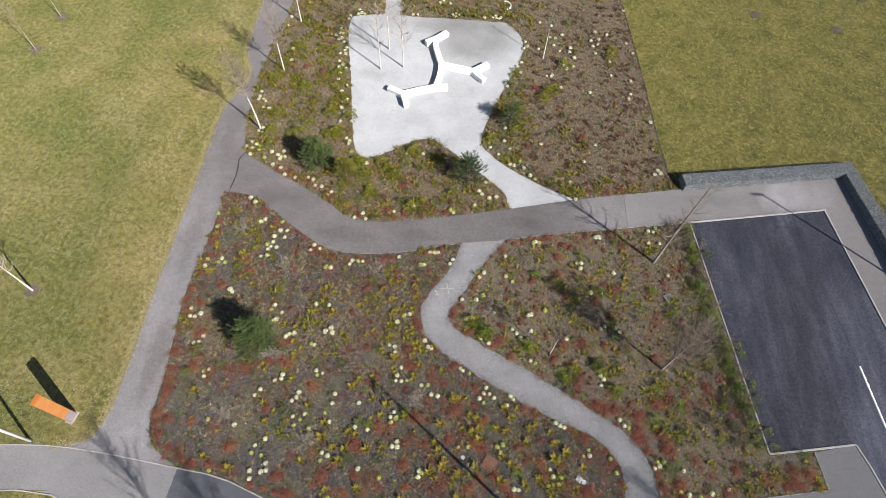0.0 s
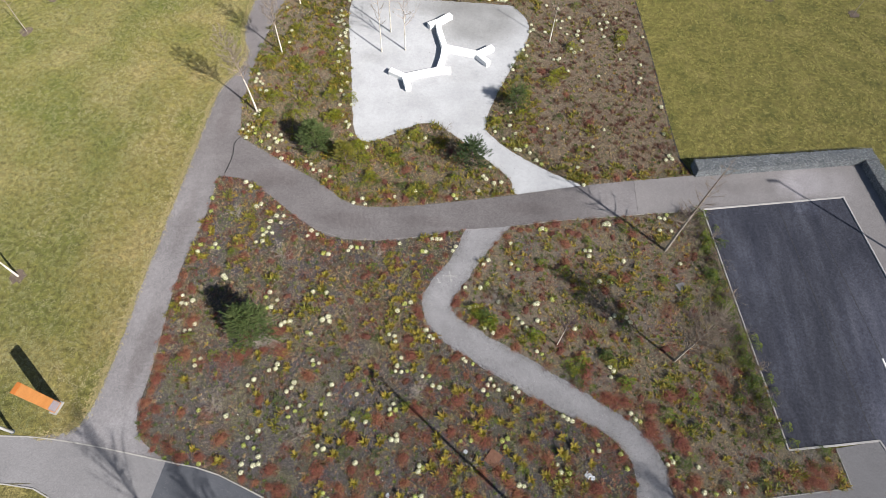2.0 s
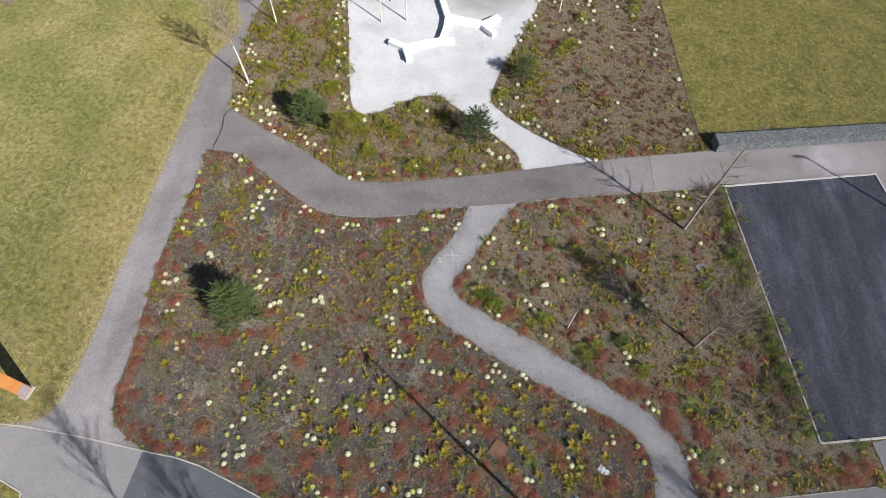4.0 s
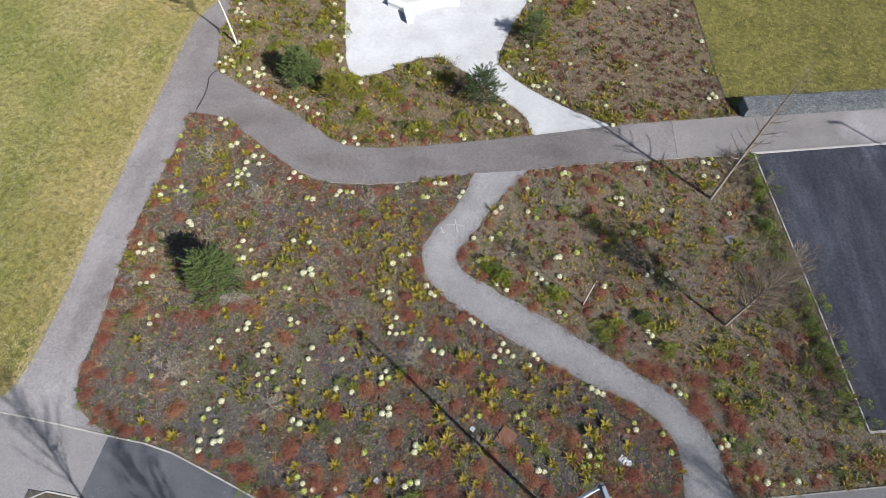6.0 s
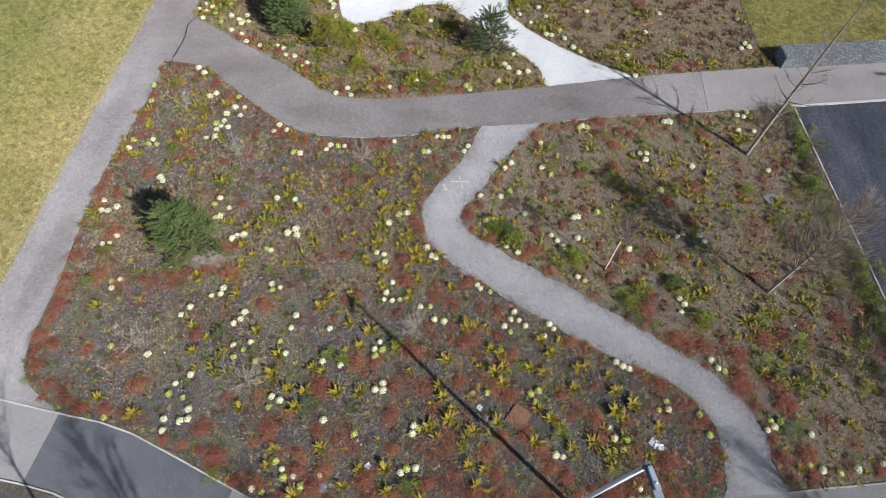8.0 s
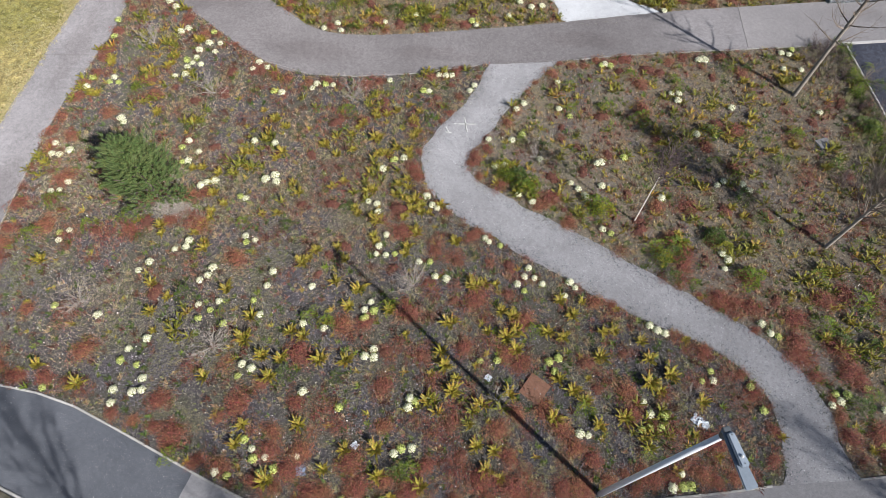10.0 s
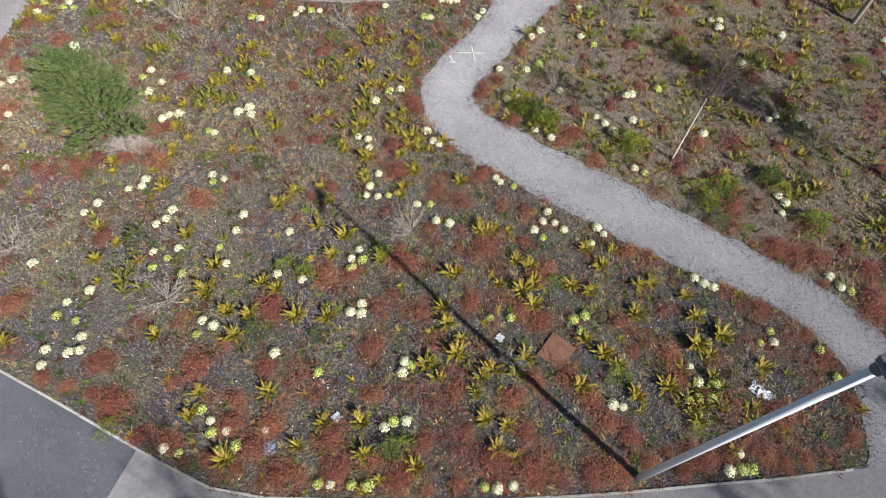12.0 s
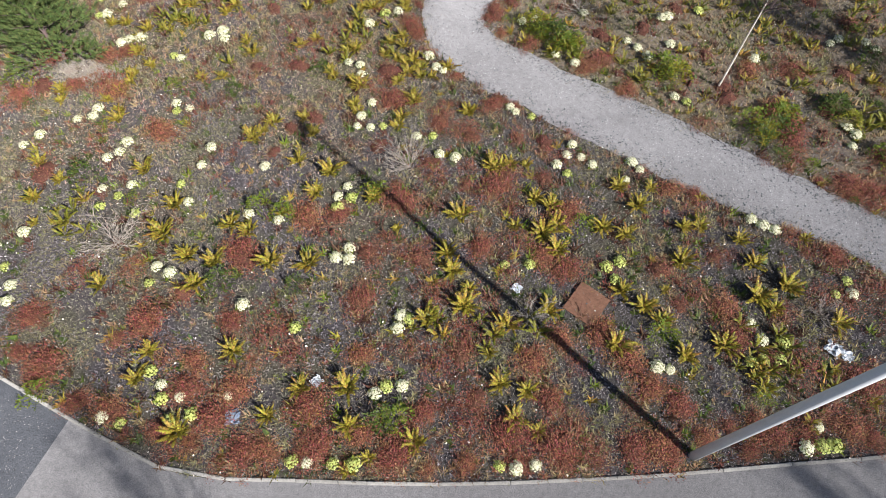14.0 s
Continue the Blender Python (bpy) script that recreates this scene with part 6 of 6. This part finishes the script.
# the south-east of the main bed is the most overgrown: russet mats, fronds and dark weeds between the cushions
thick = clear_of(sprinkle([(-2.6, 0.9), (5.6, 0.9), (6.2, 4.2), (1.5, 6.6), (-1.2, 6.9), (-2.2, 4.0)], 4.2, fill), russet + spiky, 0.33)
thick = [tuple(q) for q in thick if room(*q, 0.26) and math.hypot(q[0] - 1.49, q[1] - 3.29) > 0.55]
mats = [cushion_arrays(2, 900, 0.42, True), cushion_arrays(5, 900, 0.42, True), cushion_arrays(8, 950)]
joined_plants("russet_carpet", mats, thick[:70], [fill.uniform(0.5, 0.95) for q in thick], [M_RUSSET, M_MOUND], "russet groundcover mats among the cushions", "groundcover")
joined_plants("frond_drifts", fronds, thick[70:95], [fill.uniform(0.55, 0.95) for q in thick], [M_OLIVE], "olive green fronds among the russet mats", "perennials")
strip = [tuple(q) for q in clear_of(sprinkle([(-7.5, 2.6), (-2.6, 0.8), (-2.6, 2.6), (-6.5, 4.0)], 2.2, fill), russet, 0.4) if room(*q, 0.3)]
joined_plants("russet_carpet", mats, strip[:18], [fill.uniform(0.5, 0.9) for q in strip], [M_RUSSET_O, M_MOUND], "orange-brown groundcover mats near the lane", "groundcover")


def bare_shrub(x, y, size, seed, mat):
    r = random.Random(seed)
    tubes = []
    for k in range(20):
        a = r.uniform(0, 6.283)
        d = Vector((math.cos(a), math.sin(a), r.uniform(0.35, 1.6))).normalized()
        pts = [Vector((0, 0, 0))]
        L = size * r.uniform(0.6, 1.1)
        for s in range(4):
            d = (d + Vector((r.uniform(-.25, .25), r.uniform(-.25, .25), r.uniform(-.15, .15)))).normalized()
            pts.append(pts[-1] + d * L / 4)
        tubes.append(tube(pts, [0.005, 0.0042, 0.0034, 0.0026, 0.0018], 3))
        for w in range(10):
            q = pts[r.randint(1, 4)]
            g = (d + Vector((r.uniform(-1, 1), r.uniform(-1, 1), r.uniform(-.5, .7)))).normalized()
            l2 = L * r.uniform(0.2, 0.5)
            m = q + g * l2 * 0.5
            tubes.append(tube([q, m, m + (g + Vector((r.uniform(-.5, .5), r.uniform(-.5, .5), 0))).normalized() * l2 * 0.5], [0.0026, 0.0022, 0.0016], 3))
    ob = new("bare_shrub", raw_mesh("bare_shrub", *joined(tubes), mat))
    ob.matrix_basis = pose(x, y, 0.012)
    return tagged(ob, "bare shrub with thin dark brown stems" if mat is M_TWIGD else "bare shrub with thin dry grey stems", "shrub", "bare shrubs")


BARE = [(-5.86, 3.66), (-1.45, 5.58), (0.65, 3.03), (4.93, 3.45), (-9.28, 4.47), (-7.95, 11.25), (-3.85, 11.5), (-10.4, 13.15), (1.52, 9.75), (-7.83, 21.76), (8.06, 9.79), (9.66, 8.57),
        (10.6, 8.3), (10.9, 9.6), (11.7, 10.6), (11.9, 8.9), (12.1, 7.4), (11.5, 12.0), (12.2, 6.2), (11.3, 13.6), (10.3, 13.9), (9.9, 14.4), (10.9, 6.9), (-1.3, 18.9), (7.2, 8.6), (11.3, 5.4), (5.2, 10.9), (-3.2, 17.2)]
DARK_BARE = [(10.35, 14.6), (10.6, 14.75), (10.9, 14.3), (10.2, 14.9), (9.76, 9.57), (10.94, 9.66), (10.15, 9.1), (11.44, 6.41), (11.95, 5.8), (11.31, 4.71), (10.41, 5.47), (11.7, 8.3), (11.9, 7.3), (12.1, 6.5), (12.3, 5.3), (11.3, 9.2), (11.2, 10.4), (11.0, 12.6), (10.7, 13.6), (11.6, 5.2), (10.9, 7.6)]
for k, (x, y) in enumerate(DARK_BARE):
    bare_shrub(x, y, 0.5, 130 + k, M_TWIGD)
for k, (x, y) in enumerate(BARE):
    bare_shrub(x, y, 0.32 if k in (2, 3) else 0.6 if k < 10 else 0.55, 70 + k, M_TWIGP if k < 9 else M_TWIG)

# ---- mulch, weeds, grit and grass, too many to count ----
chip_v, chip_f = [(-1, -0.30, 0), (1, -0.24, 0.05), (0.8, 0.32, 0.1), (-0.75, 0.28, 0.22)], [(0, 1, 2), (0, 2, 3)]
NEAR = (-12.5, 0.0, 8.5, 9.5)
for nm, poly, dens, size, box in (("bark_chips", BED_MAIN, 680, (0.008, 0.017), NEAR), ("bark_fibres", BED_MAIN, 1300, (0.011, 0.024), NEAR), ("bark_chips", BED_MAIN, 460, (0.01, 0.026), (-13, 9.5, 9, 16)),
                                  ("bark_chips", BED_E, 800, (0.009, 0.022), None), ("bark_chips", BED_N, 250, (0.014, 0.03), (-12, 14, 12, 33))):
    xy = sprinkle(poly, dens, holes=holes, box=box)
    shape = (chip_v, chip_f) if dens == 680 else ([(-1, -0.16, 0), (1, -0.05, 0.05), (-0.8, 0.18, 0.12)], [(0, 1, 2)]) if dens == 1300 else ([(-1, -0.3, 0), (1, -0.1, 0.05), (-0.7, 0.45, 0.15)], [(0, 1, 2)])
    v, f = strew(*shape, xy, RNG.uniform(0.014, 0.05, len(xy)), size, tilt=0.8)
    tan = inside(BARE_E, xy)
    brown = np.array([noise.noise(Vector((x * 0.5, y * 0.5, 8.4))) + 0.16 * (y - 7.0) - 0.05 * (x + 3.0) for x, y in xy]) + RNG.normal(0, 0.25, len(xy)) > 0.1
    if poly is BED_MAIN:
        tan |= brown
    elif poly is BED_E:
        tan |= RNG.random(len(xy)) < 0.3
    else:
        tan |= RNG.random(len(xy)) < 0.8
    tagged(new(nm, raw_mesh(nm, v, f, [M_CHIP, M_CHIP_T], np.repeat(tan.astype(int), len(shape[1])))), "grey-brown bark chips strewn over the bed", "mulch", "", "stuff")


def along(line, per_m, spread):
    """Points scattered about a line in plan."""
    p = np.array(line)
    seg = np.hypot(*(p[1:] - p[:-1]).T)
    n = int(seg.sum() * per_m)
    i = RNG.choice(len(seg), n, p=seg / seg.sum())
    return p[i] + (p[i + 1] - p[i]) * RNG.random((n, 1)) + RNG.normal(0, spread, (n, 2))


spill = np.concatenate([along(gl, 240, 0.12), along(gr, 240, 0.12), along(gl, 30, 0.26), along(gr, 30, 0.26), along(bn, 40, 0.05), along(bs, 50, 0.06), along(spline(LEFT_E_LOW), 60, 0.06), along(PLAZA_CUT, 45, 0.07)])
v, f = strew(chip_v, chip_f, spill, 0.036, (0.007, 0.02), tilt=0.25)
tagged(new("spilt_chips", raw_mesh("spilt_chips", v, f, M_CHIP)), "bark chips spilt over the path edges", "mulch", "", "stuff")


def tuft(n, L, w, seed, rise=(0.3, 1.3)):
    r = random.Random(seed)
    vs, fs = [], []
    for k in range(n):
        a, x, y = r.uniform(0, 6.283), r.uniform(-.5, .5) * L, r.uniform(-.5, .5) * L
        c, s, l2, up = math.cos(a), math.sin(a), L * r.uniform(0.6, 1.2), r.uniform(*rise)
        o = len(vs)
        vs += [(x - s * w, y + c * w, 0), (x + s * w, y - c * w, 0), (x + c * l2, y + s * l2, l2 * up)]
        fs.append((o, o + 1, o + 2))
    return vs, fs


def patchy(xy, scale, cut, seed):
    keep = [noise.noise(Vector((x * scale + seed, y * scale, seed))) > cut for x, y in xy]
    return xy[np.array(keep, bool)]


for poly, dens, box, cut in ((BED_MAIN, 1500, NEAR, 0.17), (BED_MAIN, 170, (-13, 9.5, 9, 16), -0.1), (BED_E, 330, None, 0.06), (BED_N, 110, (-12, 14, 12, 33), 0.0)):
    xy = patchy(sprinkle(poly, dens, holes=holes, box=box), 0.9, cut, 3.3)
    v, f = strew(*tuft(3, 1.0, 0.12, 4), xy, 0.014, (0.013, 0.032) if box is NEAR else (0.02, 0.045), tilt=0.1)
    tagged(new("weed_tufts", raw_mesh("weed_tufts", v, f, M_FUZZ)), "thin dry olive weeds in the mulch", "weeds", "", "stuff")
for poly, dens, box, cut in ((BED_MAIN, 75, NEAR, 0.1), (BED_MAIN, 120, (-13, 9.5, 9, 16), -0.05), (BED_E, 130, None, -0.2), (BED_N, 95, (-12, 14, 12, 33), -0.4)):
    xy = patchy(sprinkle(poly, dens, holes=holes, box=box), 0.7, cut, 9.1)
    v, f = strew(*tuft(3, 1.0, 0.12, 5), xy, 0.014, (0.024, 0.065), tilt=0.1)
    tagged(new("dead_weeds", raw_mesh("dead_weeds", v, f, M_STRAW)), "thin dead brown weeds in the mulch", "weeds", "", "stuff")
for mat, dens, seed, label in ((M_STRAW, (36, 24, 36), 41, "brown fibrous tussocks"), (M_FUZZ, (30, 24, 28), 42, "dry olive tussocks"), (M_DEADRED, (38, 16, 18), 43, "dark withered tussocks"), (M_DARKLEAF, (18, 13, 30), 44, "dark green tussocks"), (M_RUSSET, (32, 20, 24), 45, "russet tussocks")):
    xy = np.concatenate([sprinkle(poly, d, holes=holes, box=(-14, 0, 16, 33)) for poly, d in zip(BEDS, dens)])
    xy = patchy(xy[(xy[:, 1] > 6.5) | (xy[:, 0] > 6.8) | (RNG.random(len(xy)) < np.where(xy[:, 0] > -1.5, 1.0, 0.3))], 0.95, 0.12, seed * 1.7)
    xy = xy[~inside(BARE_E, xy) | (RNG.random(len(xy)) < 0.3)]
    xy = xy[(xy[:, 0] < 8.6) | (xy[:, 1] > 5.5) | (RNG.random(len(xy)) < 0.4)]
    v, f = strew(*tuft(13, 1.0, 0.07, seed, (0.35, 1.3)), xy, 0.014, (0.04, 0.10), tilt=0.12)
    tagged(new("tussocks", raw_mesh("tussocks", v, f, mat)), label + " all over the beds", "weeds", "", "stuff")
for mat, dens, seed, label in ((M_DARKLEAF, (5.5, 6.5, 5.0), 6, "dark green weed clumps"), (M_FERN, (1.2, 3.0, 3.0), 7, "yellow-green weed clumps"), (M_STRAW, (1.5, 4.0, 4.0), 8, "brown withered weed clumps"), (M_DEADRED, (5.5, 3.0, 1.5), 15, "dark red-brown withered clumps"), (M_LEAF, (1.6, 2.5, 1.5), 10, "fresh green weed clumps")):
    xy = np.concatenate([sprinkle(poly, d, holes=holes, box=(-14, 0, 16, 33)) for poly, d in zip(BEDS, dens)])
    v, f = strew(*tuft(15, 1.0, 0.15, seed), xy, 0.014, (0.04, 0.12), tilt=0.1)
    tagged(new("weed_clumps", raw_mesh("weed_clumps", v, f, mat)), label + " scattered over the beds", "weeds", "", "stuff")
KERBSIDE = [(10.0, 15.0), (11.08, 15.0), (12.1, 7.4), (11.2, 7.4), (10.6, 9.5)]
for mat, dens, seed, label in ((M_DARKLEAF, 8, 51, "dark green rank weeds"), (M_FUZZ, 30, 52, "dry olive rank weeds"), (M_TWIG, 22, 53, "brown withered stalks")):
    xy = patchy(sprinkle(KERBSIDE, dens), 1.1, -0.12, seed * 0.7)
    v, f = strew(*tuft(26, 1.0, 0.05, seed, (0.4, 1.6)), xy, 0.014, (0.06, 0.15), tilt=0.15)
    tagged(new("rank_weeds", raw_mesh("rank_weeds", v, f, mat)), label + " leaning over the court kerb", "weeds", "", "stuff")
xy = patchy(sprinkle(BARE_E, 6.0, box=(2, 16, 11, 33)), 0.5, -0.25, 5.0)
v, f = strew(*tuft(30, 1.0, 0.10, 14), xy, 0.014, (0.08, 0.19), tilt=0.1, flat=0.8)
tagged(new("withered_tufts", raw_mesh("withered_tufts", v, f, M_DEADRED)), "small withered red-brown tufts in the bare bed", "weeds", "", "stuff")
xy = sprinkle(BED_MAIN, 14, box=NEAR)
v, f = strew(*tuft(9, 1.0, 0.25, 11), xy, 0.016, (0.012, 0.035), tilt=0.1, flat=0.5)
tagged(new("seedlings", raw_mesh("seedlings", v, f, M_SEEDLING)), "tiny bright green seedlings in the mulch", "weeds", "", "stuff")
xy = np.concatenate([sprinkle(BED_MAIN, 4, box=NEAR), sprinkle(BED_MAIN, 1), sprinkle(BED_E, 3)])
v, f = strew([(-1, -0.7, 0), (1, -0.6, 0.2), (0.8, 0.8, 0), (-0.9, 0.6, 0.3)], [(0, 1, 2), (0, 2, 3)], xy, 0.055, (0.006, 0.014), tilt=0.3)
tagged(new("fallen_petals", raw_mesh("fallen_petals", v, f, M_PETAL)), "small pale fallen petals on the mulch", "petals", "", "stuff")
xy = np.array([(-7.8, 7.2)]) + RNG.normal(0, 1, (500, 2)) * (0.32, 0.15)
v, f = strew(*tuft(8, 1.0, 0.06, 12), xy, 0.014, (0.04, 0.08), tilt=0.1)
tagged(new("dry_grass", raw_mesh("dry_grass", v, f, M_TWIGP)), "pale dry grass at the foot of the pine", "grass", "", "stuff")

peb = rock(5)
xy = sprinkle(GRAVEL, 330)
v, f = strew(*peb, xy, 0.022, (0.005, 0.014), tilt=0.2, flat=0.6)
tagged(new("loose_pebbles", raw_mesh("loose_pebbles", v, f, M_PEB)), "loose grey pebbles on the gravel path", "gravel", "", "stuff")

xy = np.concatenate([sprinkle(GRAVEL, 55), along(gl, 160, 0.17), along(gr, 160, 0.17)])
xy = xy[inside(GRAVEL, xy)]
v, f = strew(*peb, xy, 0.023, (0.008, 0.02), tilt=0.2, flat=0.5)
tagged(new("dark_pebbles", raw_mesh("dark_pebbles", v, f, M_CORE)), "dark pebbles and crumbs on the gravel path", "gravel", "", "stuff")

xy = np.concatenate([sprinkle(PLAZA_CUT, 0.5), along(PLAZA_CUT, 22, 0.16)])
xy = xy[inside(PLAZA_CUT, xy)]
v, f = strew(*peb, xy, 0.026, (0.006, 0.02), tilt=0.2, flat=0.4)
tagged(new("square_crumbs", raw_mesh("square_crumbs", v, f, M_PITSOIL)), "dark soil crumbs scattered on the white grit", "debris", "", "stuff")

SPECK = [(-10.3, 2.2), (-8.8, 1.95), (-7.0, 1.35), (-5.6, 0.8), (-5.9, -0.1), (-8.5, -4.0), (-10.6, -4.0)]
xy = sprinkle(SPECK, 260)
v, f = strew(*peb, xy, 0.018, (0.004, 0.009), tilt=0.2, flat=0.6)
tagged(new("pale_grit", raw_mesh("pale_grit", v, f, M_PEB)), "pale grit on the dark tarmac patch", "gravel", "", "stuff")

WEST = [(-40, 3.0), (-15.6, 3.0), (-14.35, 3.3), (-13.9, 4.05), (-13.7, 6), (-13.62, 11.9), (-13.3, 20.8), (-13.1, 30), (-13, 40), (-40, 40)]
xy = np.concatenate([patchy(sprinkle(WEST, 250, box=(-30, 2.8, -12.9, 34)), 4.2, -0.06, 2.2), along(spline(LEFT_W)[6:], 90, 0.06) + (-0.03, 0)])
v, f = strew(*tuft(3, 1.0, 0.17, 8, (0.2, 0.9)), xy, 0.020, (0.035, 0.09), tilt=0.1)
tagged(new("lawn_grass", raw_mesh("lawn_grass", v, f, M_BLADE)), "short yellowish green lawn grass", "grass", "", "stuff")
xy = along(spline(LEFT_W)[6:], 160, 0.10) + (-0.10, 0)
v, f = strew(*tuft(4, 1.0, 0.14, 18, (0.1, 0.5)), xy, 0.024, (0.04, 0.09), tilt=0.1)
tagged(new("dry_edge_grass", raw_mesh("dry_edge_grass", v, f, M_DRY)), "pale straw grass along the footpath edge", "grass", "", "stuff")
EAST = east_line + [(11.3, 17.9), (20.2, 19.6), (21.4, 16), (30, 16), (30, 40), (8.7, 40)]
xy = patchy(sprinkle(EAST, 210, box=(9, 16, 29, 35)), 3.6, -0.06, 6.4)
v, f = strew(*tuft(3, 1.0, 0.15, 9, (0.2, 0.9)), xy, 0.005, (0.035, 0.085), tilt=0.1)
tagged(new("lawn_grass_olive", raw_mesh("lawn_grass_olive", v, f, M_BLADE_E)), "short olive green lawn grass", "grass", "", "stuff")
